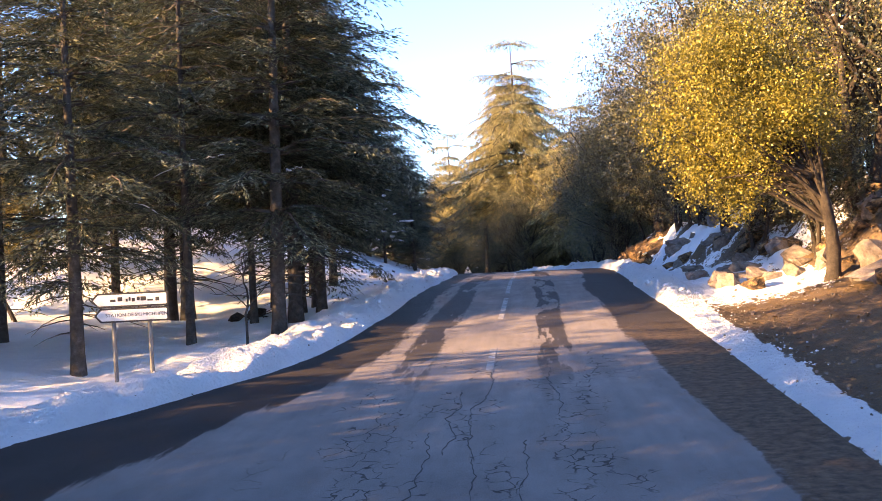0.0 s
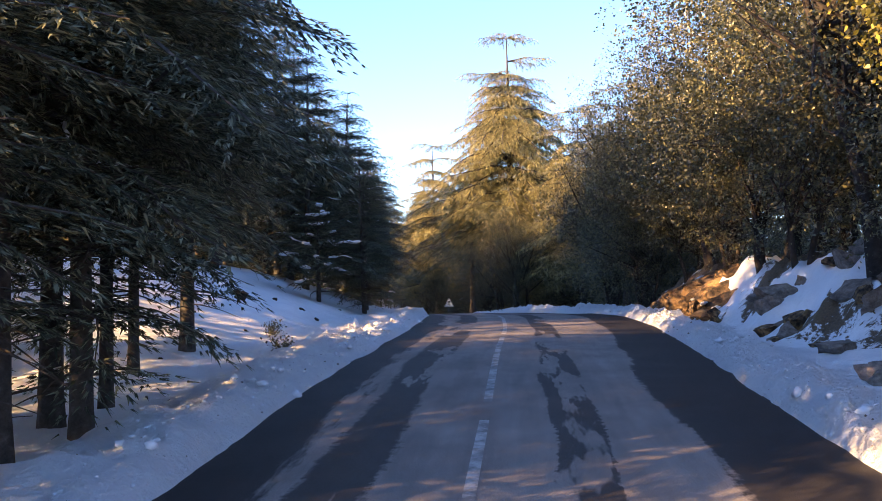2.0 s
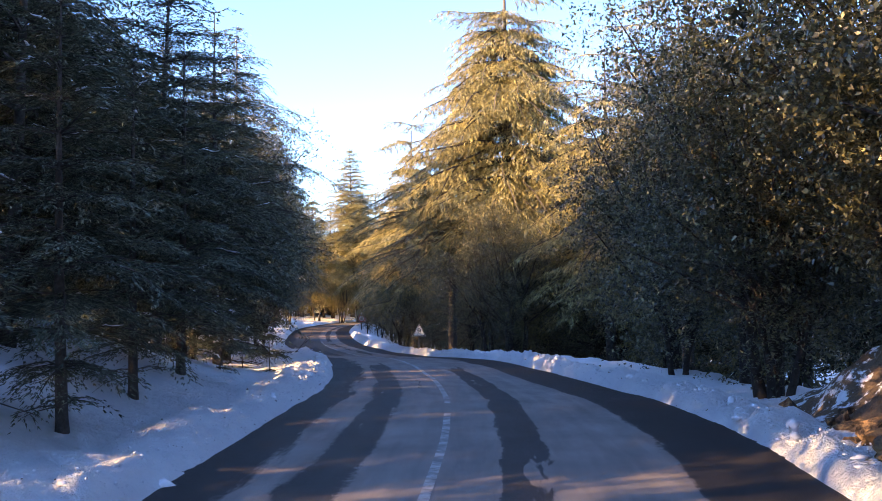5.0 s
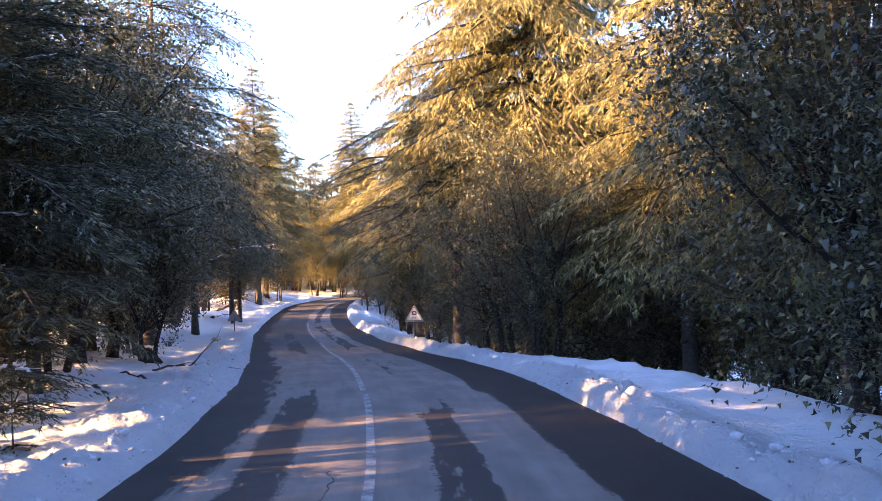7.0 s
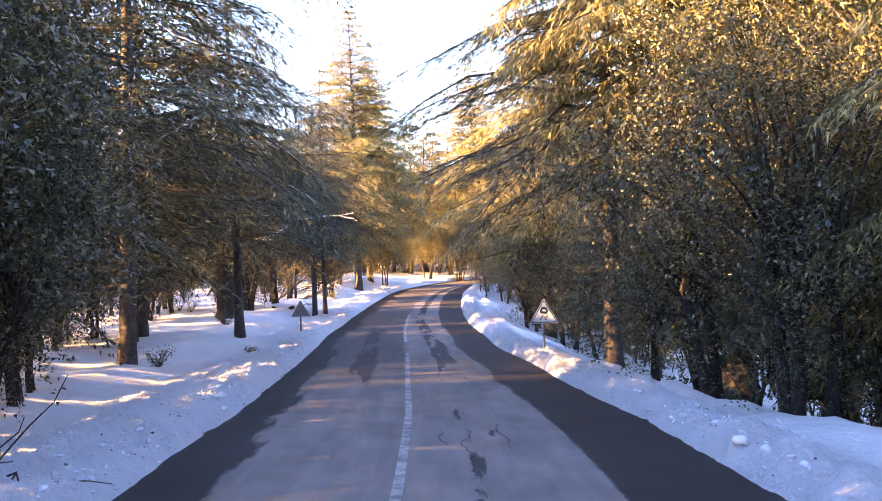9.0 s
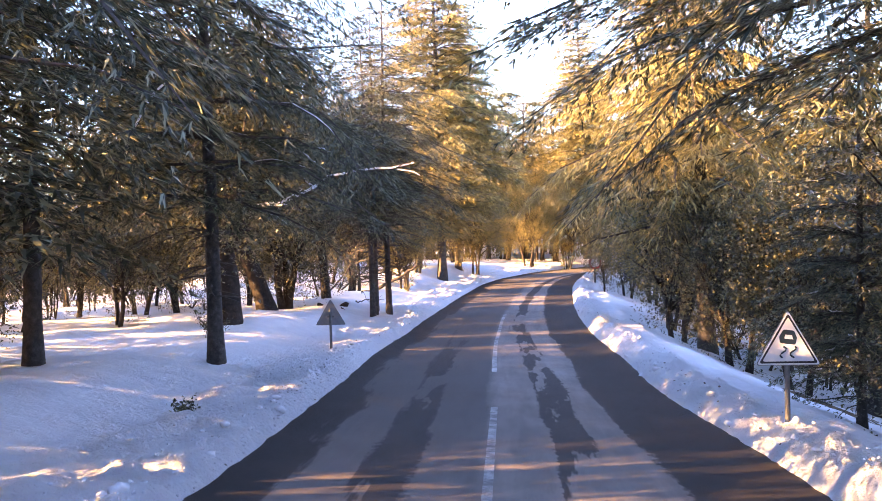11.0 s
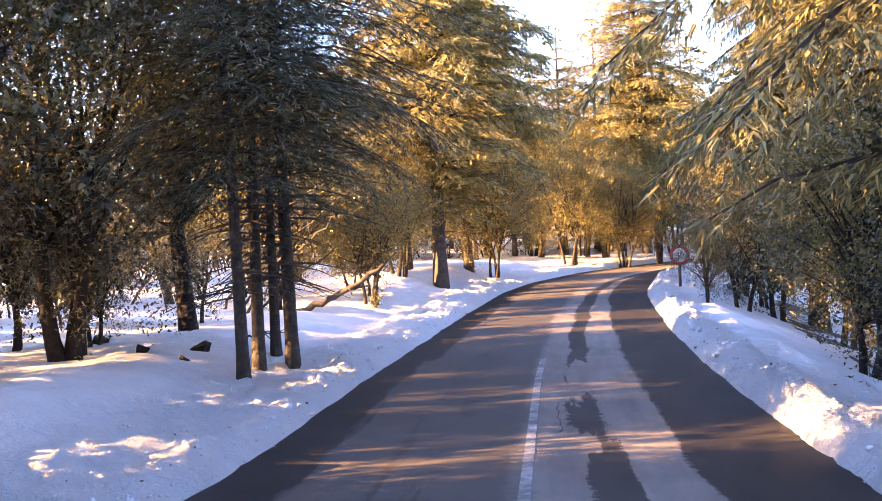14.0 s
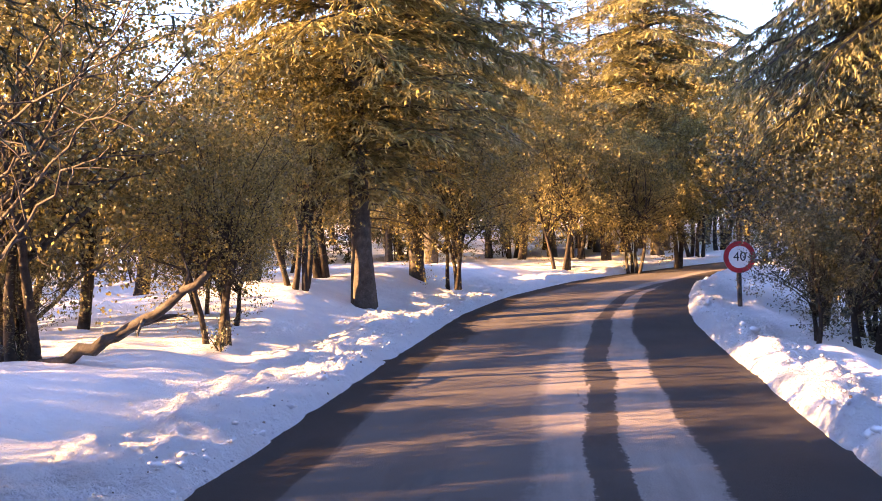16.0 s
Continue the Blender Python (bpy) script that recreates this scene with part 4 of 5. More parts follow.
for x_, y_, k_ in ((-8.6, 73.0, 1), (-10.4, 76.2, 0), (-8.3, 80.2, 1), (-9.4, 83.0, 1), (-12.5, 80.5, 2)):
    settle(copy_thing(mid_cedar[k_], Matrix()), x_, y_, x_ * 1.3 + y_, 1.0)
    USED.append((x_, y_))
for x_, y_, k_, s_ in ((-8.8, 26.9, 1, .8), (-9.2, 37.0, 0, .9), (-12.0, 36.2, 1, 1.0), (-7.6, 41.2, 0, .8), (-13.0, 40.0, 2, 1.0), (-10.8, 43.6, 0, 1.0), (-14.5, 33.4, 0, 1.0)):
    settle(copy_thing(mid_cedar[k_], Matrix()), x_, y_, x_ * 2.3 + y_, s_)
    USED.append((x_, y_))
# low boughs close to the snow beside the bend, and the brown-green wood behind the clearing
for x_, y_, t_, s_ in ((-3.3, 61.4, 2.0, .95), (-2.9, 66.0, 3.0, .8), (-4.2, 69.0, 4.0, .95), (-4.9, 62.6, 5.0, 1.1)):
    settle(copy_thing(small_oak, Matrix()), x_, y_, t_, s_)
    USED.append((x_, y_))
for x_, y_, k_, s_ in ((-17.5, 112.0, 0, .75), (-14.8, 113.5, 1, .6), (-16.8, 118.5, 1, .7), (-17.4, 124.5, 0, .65), (-13.6, 121.8, 1, .75), 
                      (-11.8, 138.0, 1, .9), (-15.0, 136.0, 0, 1.0), (-8.2, 139.0, 1, .8), (-5.6, 137.0, 1, .7), (-3.0, 134.5, 1, .8), (-16.0, 99.5, 1, .5), (-15.0, 90.0, 0, .5), (-13.8, 86.4, 1, .5), (-15.5, 82.0, 1, .85)):
    settle(copy_thing(mid_oak[k_], Matrix()), x_, y_, x_ * 2.1 + y_, s_)
    USED.append((x_, y_))
for x_, y_, k_, s_ in ((-23, 133, 0, .75), (-17.5, 139, 2, .75), (-27, 138, 0, .75), (-33, 141, 1, .75), (-14, 143, 2, 1.0), (-9.5, 147, 2, 1.05), (-29, 147, 2, 1.0), (-36, 137, 0, .75), (-25, 148, 1, 1.0)):
    settle(copy_thing(mid_cedar[k_], Matrix()), x_, y_, x_ * 2.7 + y_, s_)
    USED.append((x_, y_))
wood(10, (-13, -5.5), (60, 80), mid_cedar, 2.2, 5.5, 21, 0.55, 0.75)
wood(16, (-20, -7), (28, 60), mid_cedar, 3.0, 6.5, 2)
wood(24, (-16, -5), (56, 112), mid_cedar + [dark_oak], 3.0, 5.0, 3)
wood(30, (-24, -4.5), (106, 150), mid_cedar + [dark_oak], 2.7, 4.5, 4)
for x_, y_, k_ in ((-20, 98.9, 0), (-24, 91.2, 1), (-19, 92, 1), (-23, 83, 2), (-19, 78, 0), (-22, 71, 1), (-28, 90, 0), (-20, 64, 2), (-36, 96, 1), (-25, 76, 0)):
    settle(copy_thing(mid_cedar[k_], Matrix()), x_, y_, x_ * 1.7, 0.5 if y_ > 88 else 0.8)
    USED.append((x_, y_))
wood(12, (6, 16), (0, 46), mid_oak, 3.0, 6.0, 5, 0.9, 1.3)
wood(30, (6.5, 18), (46, 100), mid_oak + mid_cedar[:1], 2.6, 6.5, 6, 0.9, 1.3)
wood(20, (6.0, 18), (98, 140), mid_oak + mid_cedar[:2], 2.6, 6.0, 7, 0.8, 1.1)
wood(24, (-26, -9), (58, 104), [bush], 1.4, 9, 32, 0.8, 1.2, False)
wood(34, (-22, -5.5), (90, 128), [bush], 1.3, 5.5, 33, 0.6, 1.0, False)
wood(24, (-36, -8), (58, 150), [bush], 1.7, 8, 11, 0.8, 1.8)


def understorey(dist, seed, end=128.0):
    """Young oaks and cedars side by side at some distance left of the road, added to shade it, with the glades left
    open for sun streaks.
    """
    r = np.random.default_rng(seed)
    edges = [(-8.0, 0.0), *(g for g in GLADES if g[0] < end), (end, 0.0)]
    for (a, wa), (b, wb) in zip(edges, edges[1:]):
        lo, hi = a + wa * 1.25 + 0.1, b - wb * 1.25 - 0.1
        if hi - lo < 0.3:
            continue
        n = max(1, round((hi - lo) / 1.9))
        for k in range(n):
            c, half = lo + (hi - lo) * (k + 0.5) / n, (hi - lo) / n * 0.453
            if c > 111 and r.uniform() < 0.22:
                continue
            y = c - 0.467 * 12
            for _ in range(4):
                x = float(on(LEFT, y)) - dist
                y = c + 0.467 * x
            x, y = x + r.uniform(-0.7, 0.7), y + 0.467 * r.uniform(-0.7, 0.7)
            young = young_oaks[0] if k % 3 == 2 else young_oaks[1]
            ob = young if young.name not in PLANTED else copy_thing(young, Matrix())
            PLANTED.add(young.name)
            wide = min(1.35, max(0.18, half))
            ob.matrix_basis = Matrix.Translation((x, y, height(x, y))) @ Matrix.Rotation(r.uniform(0, 6.28), 4, "Z") @ Matrix.Diagonal((wide, wide, r.uniform(0.85, 1.1) * (1.0 if c < 96 else r.uniform(0.65, 1.0)), 1))
            USED.append((x, y))


young_oaks = [oak("oak", "slender young evergreen oak of the understorey, added to shade the road", 4.7, 1.0, 61, 4200, 0.15, 2, None, 0.095, 16, trunk_r=0.045, low=True, plainleaf=True),
              oak("oak", "slender young understorey oak added for shade, leaves coloured as if sunlit", 4.4, 1.0, 62, 4200, 0.2, 2, M_OAK_SUNBROWN, 0.095, 16, trunk_r=0.045, low=True, plainleaf=True)]
understorey(11.0, 71)
understorey(14.5, 72, 111)
wood(22, (4, 14), (46, 120), [bush], 1.5, 4, 12, 0.8, 1.5)
wood(10, (-50, -22), (-45, 100), far_cedar, 4.2, 18, 8, 0.9, 1.2, joined=True)
wood(12, (-46, -18), (116, 140), far_cedar, 3.5, 18, 43, 0.5, 0.7, False, joined=True)
wood(46, (-70, -20), (132, 190), far_cedar, 3.4, 18, 13, 0.9, 1.2, joined=True)
wood(30, (16, 50), (30, 165), far_cedar, 3.6, 14, 9, 0.9, 1.3, joined=True)
wood(50, (-140, -62), (-60, 120), far_cedar, 5, 60, 15, 0.9, 1.2, joined=True)
wood(26, (-40, -0.1), (146, 172), mid_cedar + mid_oak, 2.8, 2, 10, 0.9, 1.2)
wood(30, (-50, -0.1), (160, 200), far_cedar, 2.8, 2, 16, 1.0, 1.3, joined=True)


def join_far_woods():
    """The distant trees, which nobody could count, as one thing with its crowns, limbs and trunks."""
    heaps = {"crown": Heap(), "branch_wood": Heap(), "trunk": Heap()}
    for proto, m in FAR:
        M = np.array(m)
        for child in proto.children:
            kind = child.name.split(".")[0]
            me = child.data
            v = np.empty(len(me.vertices) * 3)
            me.vertices.foreach_get("co", v)
            f = np.empty(len(me.loops), np.int32)
            me.loops.foreach_get("vertex_index", f)
            heaps[kind].add(v.reshape(-1, 3) @ M[:3, :3].T + M[:3, 3], f.reshape(-1, 3 if kind == "crown" else 4))
    woods = heaps["crown"].part("far_woods", M_CEDAR, None, "dark cedars of the distant forest", False, "stuff")
    tagged(woods, category="forest")
    heaps["branch_wood"].part("branch_wood", M_BARK, woods, kind="stuff")
    heaps["trunk"].part("trunks", M_BARK, woods, kind="stuff")


join_far_woods()


# ---- paint and cracks on the road ----
def ribbon(ys, xs, widths, lift=0.004):
    """A thin solid strip that follows the road."""
    ys, xs, w = np.asarray(ys, float), np.asarray(xs, float), np.asarray(widths, float)
    z = on(PROFILE, ys) + 0.02 * fbm(xs, ys, 0.5, 2, 41)
    top = np.stack([np.stack([xs - w / 2, ys, z + lift], -1), np.stack([xs + w / 2, ys, z + lift], -1)], 1).reshape(-1, 3)
    n = len(ys)
    low = top - np.array([0, 0, 0.006])
    k = np.arange(n - 1) * 2
    f = np.concatenate([np.stack([k, k + 1, k + 3, k + 2], -1), np.stack([k, k + 2, k + 2 + 2 * n, k + 2 * n], -1), np.stack([k + 1, k + 1 + 2 * n, k + 3 + 2 * n, k + 3], -1)])
    return np.concatenate([top, low]), f


def paint_material():
    m, n, l, b = material("worn_line_paint", 0.8)
    co = n.new("ShaderNodeTexCoord").outputs["Object"]
    f = noise_node(n, l, co, 3.5, 8, 0.75)
    l.new(ramp(n, l, f, [(0.42, (0.19, 0.182, 0.175)), (0.62, (0.46, 0.45, 0.435))]), b.inputs["Base Color"])
    return m


M_PAINT = paint_material()
road = bpy.data.objects["road"]
r = np.random.default_rng(5)
for a, b in [(13.2, 15.2), (18.5, 22.5), (23.5, 33), (34, 46), (47.5, 60), (60.5, 70), (70, 83), (87.5, 104)]:
    ys = np.arange(a, b + 0.01, 0.25)
    v, f = ribbon(ys, on(LINE, ys), 0.10 + 0.0 * ys, 0.005)
    part("line_dash", v, f, M_PAINT, road, "worn white centre line")
M_CRACK = plain("crack_filling", (0.06, 0.055, 0.05), 0.95)
for k, (a, b, off) in enumerate([(6.0, 13.5, 0.0), (6.5, 10.0, -0.5), (7.0, 9.5, 0.45), (9.0, 12.0, -0.3), (5.0, 8.0, -0.8), (10.5, 14.0, 0.8), (66.2, 68.4, 0.75), (66.8, 69.0, 1.15), (67.2, 68.2, 0.45), (51.0, 53.5, -0.4), (88.0, 90.5, -0.9), (97.5, 99.5, 0.3)]):
    ys = np.arange(a, b, 0.09)
    wander = np.cumsum(r.normal(0, 0.02, len(ys)))
    wander -= np.linspace(0, wander[-1], len(ys))
    v, f = ribbon(ys, on(LINE, ys) + off + wander, 0.003 + 0.005 * np.abs(r.normal(0, 1, len(ys))), 0.0045)
    part("crack", v, f, M_CRACK, road)


# ---- road signs ----
def plate(outline, thick, axis_y=True):
    """A flat board from an outline in x and z, thick along y."""
    n = len(outline)
    v = [(x, -thick / 2, z) for x, z in outline] + [(x, thick / 2, z) for x, z in outline]
    f = [list(range(n)), list(range(2 * n - 1, n - 1, -1))] + [[i, (i + 1) % n + 0, (i + 1) % n + n, i + n][::-1] for i in range(n)]
    return v, f


def rounded(points, radius, steps=4):
    """Rounds the corners of an outline."""
    out, n = [], len(points)
    for i in range(n):
        p, a, b = Vector(points[i]), Vector(points[i - 1]), Vector(points[(i + 1) % n])
        p0, p1 = p + (a - p).normalized() * radius, p + (b - p).normalized() * radius
        for k in range(steps + 1):
            t = k / steps
            q = p0 * (1 - t) ** 2 + p * 2 * t * (1 - t) + p1 * t * t
            out.append((q.x, q.y))
    return out


def disc(rad, n=40):
    return [(rad * math.cos(2 * math.pi * k / n), rad * math.sin(2 * math.pi * k / n)) for k in range(n)]


def moved(vf, dx=0, dy=0, dz=0):
    return [(x + dx, y + dy, z + dz) for x, y, z in vf[0]], vf[1]


def box(w, d, h, at=(0, 0, 0)):
    v, f = plate(rounded([(-w / 2, 0), (w / 2, 0), (w / 2, h), (-w / 2, h)], min(w, h) * 0.12, 2), d)
    return [(x + at[0], y + at[1], z + at[2]) for x, y, z in v], f


def pole(h, rad, at=(0, 0), sink=0.4, lean=0.0):
    return tube([(at[0], at[1], -sink), (at[0] + lean * 0.5, at[1], h * 0.5), (at[0] + lean, at[1], h), (at[0] + lean, at[1], h + 0.005)], [rad, rad, rad, rad * 0.3], 10)


def triangle(side):
    h = side * 0.866
    return [(-side / 2, 0), (side / 2, 0), (0, h)]


def warning_sign(x, y, z, post, side, turn, face, label):
    e = thing("road_sign", (x, y, z), label, "road sign", "", "", turn)
    part("post", *pole(post + side * 0.55, 0.03), M_METAL, e, "galvanised steel post", True)
    board = part("board", *moved(plate(rounded(triangle(side), 0.045), 0.018), 0, -0.045, post), M_SIGNBACK, e)
    part("bracket", *box(0.16, 0.03, 0.04, (0, -0.03, post + side * 0.25)), M_METAL, e)
    if face:
        part("border", *moved(plate(rounded(triangle(side * 0.97), 0.04), 0.004), 0, -0.057, post + side * 0.012), M_WHITE, board)
        part("band", *moved(plate(rounded(triangle(side * 0.90), 0.035), 0.004), 0, -0.0605, post + side * 0.035), M_BLACK, board, "dark weathered border band")
        part("face", *moved(plate(rounded(triangle(side * 0.80), 0.03), 0.004), 0, -0.064, post + side * 0.066), M_WHITE, board)
        car = [(-0.09, 0.24), (0.07, 0.22), (0.09, 0.29), (0.06, 0.37), (-0.05, 0.385), (-0.095, 0.31)]
        part("car_symbol", *moved(plate([(a * side / 0.68, b * side / 0.68) for a, b in rounded(car, 0.015, 2)], 0.003), 0, -0.0675, post), M_BLUE, board)
        win = [(-0.045, 0.31), (0.05, 0.298), (0.04, 0.345), (-0.035, 0.355)]
        part("car_window", *moved(plate(win, 0.003), 0, -0.070, post), M_WHITE, board)
        for k, ph in ((-0.06, 0.0), (0.05, 0.6)):
            t = np.linspace(0, 1, 9)
            pts = np.stack([k + 0.035 * np.sin(t * 6 + ph), np.full(9, -0.067), post + 0.22 - 0.13 * t], -1)
            part("skid_mark", *tube(pts, np.full(9, 0.011), 5), M_BLUE, board)
    return e


warning_sign(2.19, 80.9, -0.74, 0.89, 0.73, radians(10), True, "white triangular slippery road sign on a grey post")
warning_sign(-6.62, 89.5, -0.91, 0.57, 0.67, radians(195), False, "bare metal back of a triangular road sign in the snow")

limit = thing("road_sign", (-3.79, 120.9, -1.35), "round red-rimmed speed limit sign half hidden by leaves", "road sign", "", "", radians(15))
part("post", *pole(1.15, 0.05), M_BARK, limit, "weathered dark post", True)
lb = part("board", *moved(plate(disc(0.34), 0.02), 0, -0.07, 0.98), M_SIGNBACK, limit)
part("rim", *moved(plate(disc(0.335), 0.004), 0, -0.083, 0.98), M_RED, lb, "red rim")
part("face", *moved(plate(disc(0.235), 0.004), 0, -0.087, 0.98), M_WHITE, lb)


def lettering(text, size, at, parent, mat):
    c = bpy.data.curves.new("lettering", "FONT")
    c.body, c.size, c.extrude = text, size, 0.001
    c.align_x, c.align_y = "CENTER", "CENTER"
    c.materials.append(mat)
    ob = new("lettering", c)
    ob.parent = parent
    ob.matrix_basis = Matrix.Translation(at) @ Euler((radians(90), 0, 0)).to_matrix().to_4x4()
    return ob


lettering("40", 0.28, (0, -0.0905, 0.98), lb, M_BLACK)

guide = thing("direction_sign", (-5.03, 15.5, 0.12), "pair of white arrow-shaped direction boards on two posts in the snow", "direction sign", "", "", radians(4))
for px in (0.0, 0.55):
    part("post", *pole(1.36, 0.032, (px, 0), 0.5, -0.03), M_METAL, guide, "grey steel post", True)
for zb, off, words in ((1.12, -0.12, False), (0.885, -0.08, True)):
    w, h = 1.12, 0.225
    arrow = [(-0.22 + off, h / 2), (-0.12 + off, 0), (w - 0.28, 0), (w - 0.28, h), (-0.12 + off, h)]
    bd = part("board", *moved(plate(rounded(arrow, 0.02, 2), 0.02), 0, -0.05, zb), M_BLACK, guide, "dark-edged arrow board")
    inner = [(-0.18 + off, h / 2), (-0.10 + off, 0.028), (w - 0.308, 0.028), (w - 0.308, h - 0.028), (-0.10 + off, h - 0.028)]
    part("face", *moved(plate(rounded(inner, 0.015, 2), 0.004), 0, -0.063, zb), M_BOARD, bd)
    if words:
        lettering("STATION DE SKI MICHLIFEN", 0.075, (0.35, -0.0665, zb + h / 2), bd, M_BLACK)
    else:
        rr2 = np.random.default_rng(9)
        x = 0.0
        while x < 0.72:
            bw = rr2.uniform(0.03, 0.09)
            part("script_bar", *box(bw, 0.003, rr2.uniform(0.025, 0.07), (x, -0.067, zb + 0.075 + rr2.uniform(0, 0.02))), M_BLACK, bd)
            x += bw + rr2.uniform(0.012, 0.03)


# ---- rocks ----
def rock_mesh(seed, flat=0.8):
    rg = np.random.default_rng(seed)
    bm = bmesh.new()
    for p in unit(rg.normal(0, 1, (13, 3))) * rg.uniform(0.7, 1.15, (13, 1)):
        bm.verts.new(p)
    hull = bmesh.ops.convex_hull(bm, input=bm.verts)
    bmesh.ops.delete(bm, geom=list({g for g in hull["geom_interior"] + hull["geom_unused"] if isinstance(g, bmesh.types.BMVert)}), context="VERTS")
    bmesh.ops.subdivide_edges(bm, edges=bm.edges[:], cuts=2, use_grid_fill=True)
    bmesh.ops.triangulate(bm, faces=bm.faces[:])
    for vtx in bm.verts:
        q = Vector(vtx.co)
        q += Vector(noise.noise_vector(Vector((q.x * 2.5 + seed, q.y * 2.5, q.z * 1.2)))) * 0.16 + Vector(noise.noise_vector(q * 6.5 + Vector((0, seed, 0)))) * 0.07
        q.z *= flat
        vtx.co = q
    me = bpy.data.meshes.new("rock")
    bm.to_mesh(me)
    bm.free()
    return me


ROCKS = [rock_mesh(k + 3) for k in range(7)]
for me in ROCKS:
    me.materials.append(M_ROCK)
LEDGES = [rock_mesh(k + 40) for k in range(3)]
for me in LEDGES:
    me.materials.append(M_SNOW)
GREYS = [rock_mesh(k + 20) for k in range(4)]
for me in GREYS:
    me.materials.append(M_STONE)


def rock(x, y, size, k, label, grey_one=False, sink=0.35, stretch=(1, 1, 1), group=""):
    rg = np.random.default_rng(int(abs(x * 131 + y * 977)) + k)
    ob = new("rock", (GREYS if grey_one else ROCKS)[k % (4 if grey_one else 7)])
    ob.matrix_world = Matrix.Translation((x, y, height(x, y) + size * stretch[2] * (0.5 - sink))) @ Euler(rg.uniform(-0.5, 0.5, 3) + np.array([0, 0, rg.uniform(0, 6)])).to_matrix().to_4x4() @ Matrix.Diagonal((size * stretch[0], size * stretch[1], size * stretch[2], 1))
    return tagged(ob, label, "rock", group)


rg = np.random.default_rng(31)
def rock_outcrop():
    """The rugged face of bare ochre rock in the road bank, ribbed and broken, with its crest falling away along the road."""
    ys = np.arange(33.2, 46.0, 0.07)
    t = np.linspace(0, 1, 44)
    Y, T = np.meshgrid(ys, t, indexing="ij")
    tall = 1.4 * step(Y, 33.2, 35.6) * (1 - step(Y, 39.5, 46.0)) * (0.8 + 0.5 * fbm(Y, 0 * Y, 0.45, 3, 51)) + 0.05
    foot = on(RIGHT, Y) + 0.95 + 0.25 * fbm(Y, 0 * Y, 0.6, 2, 53)
    up = T ** 0.9 * tall
    ridge = lambda a, b, sc, sd: 1 - 2 * np.abs(fbm(a, b, sc, 3, sd))
    slant = Y + 0.45 * up
    out = 0.40 * ridge(slant, up * 0.45, 1.1, 55) + 0.36 * ridge(slant, up * 0.7, 2.6, 57) + 0.20 * ridge(Y - 0.5 * up, up, 5.5, 59) + 0.05 * fbm(Y, up, 11, 2, 61)
    out = out * step(tall, 0.1, 0.7) * (0.3 + 0.7 * np.sin(np.pi * np.clip(T, 0.06, 0.94)))
    X = foot + 1.35 * T ** 1.5 + 0.35 - out
    base = land(foot, Y)[0]
    Z = base - 0.25 + up + 0.25 * T + 0.10 * fbm(Y, up, 3.0, 3, 63)
    X = np.concatenate([X, X[:, -1:] + 1.2], 1)
    Z = np.concatenate([Z, land(X[:, -1:], Y[:, :1])[0] - 0.15], 1)
    ob = grid_mesh("rock_outcrop", X, np.concatenate([Y, Y[:, :1]], 1), Z, (), None, M_ROCK)
    ob.data.polygons.foreach_set("use_smooth", np.zeros(len(ob.data.polygons), bool))
    # blocks that stand out of the face, and snow lodged on its ledges
    r = np.random.default_rng(77)
    for k in range(70):
        i, j = int(r.uniform(0.04, 0.86) * len(ys)), int(r.uniform(0.08, 0.95) * len(t))
        size = r.uniform(0.10, 0.30) * min(1.0, 0.4 + float(tall[i, 0]))
        block = new("block", ROCKS[k % 7])
        block.matrix_world = Matrix.Translation((float(X[i, j]) + 0.3 * size, float(Y[i, j]), float(Z[i, j]))) @ Euler(r.uniform(-0.9, 0.9, 3)).to_matrix().to_4x4() @ Matrix.Diagonal((size * 0.8, size * r.uniform(0.7, 1.6), size * r.uniform(0.6, 1.1), 1))
        block.parent = ob
    for k in range(16):
        i, j = int(r.uniform(0.04, 0.86) * len(ys)), int(r.uniform(0.35, 0.98) * len(t))
        size = r.uniform(0.10, 0.26)
        ledge = new("snow_ledge", LEDGES[k % 3])
        ledge.matrix_world = Matrix.Translation((float(X[i, j]), float(Y[i, j]), float(Z[i, j]) + 0.02)) @ Euler((0, -0.5, r.uniform(-0.4, 0.4))).to_matrix().to_4x4() @ Matrix.Diagonal((size * 0.7, size * r.uniform(1.2, 2.4), size * 0.35, 1))
        ledge.parent = ob
    return tagged(ob, "rugged ribbed face of ochre and brown rock in the road bank", "rock")


rock_outcrop()
for k in range(22):
    y = rg.uniform(33.5, 45)
    x = float(on(RIGHT, y)) + rg.uniform(0.7, 1.3)
    rock(x, y, rg.uniform(0.07, 0.2), k, "craggy ochre and brown rock at the foot of the outcrop", False, 0.3, (0.9, 1.0, 1.1), "rocks of the outcrop")
for k in range(90):
    y = rg.uniform(13, 32)
    f = rg.uniform(0, 1) ** 0.8
    st = 3.0 - 2.0 * float(step(np.array(y), 20, 33))
    x = float(on(RIGHT, y)) + st + 0.2 + 3.0 * f
    rock(x, y, rg.uniform(0.10, 0.42), k, "rough brown rock on the bank", k % 3 == 0, 0.35, (1, 1, 0.9), "rocks of the bank")
for k in range(46):
    y = rg.uniform(19.5, 33)
    x = float(on(RIGHT, y)) + rg.uniform(1.5, 4.2)
    rock(x, y, rg.uniform(0.18, 0.42), k, "dark rock poking out of the snow bank", True, 0.42, (1.2, 1, 0.8), "rocks of the bank")
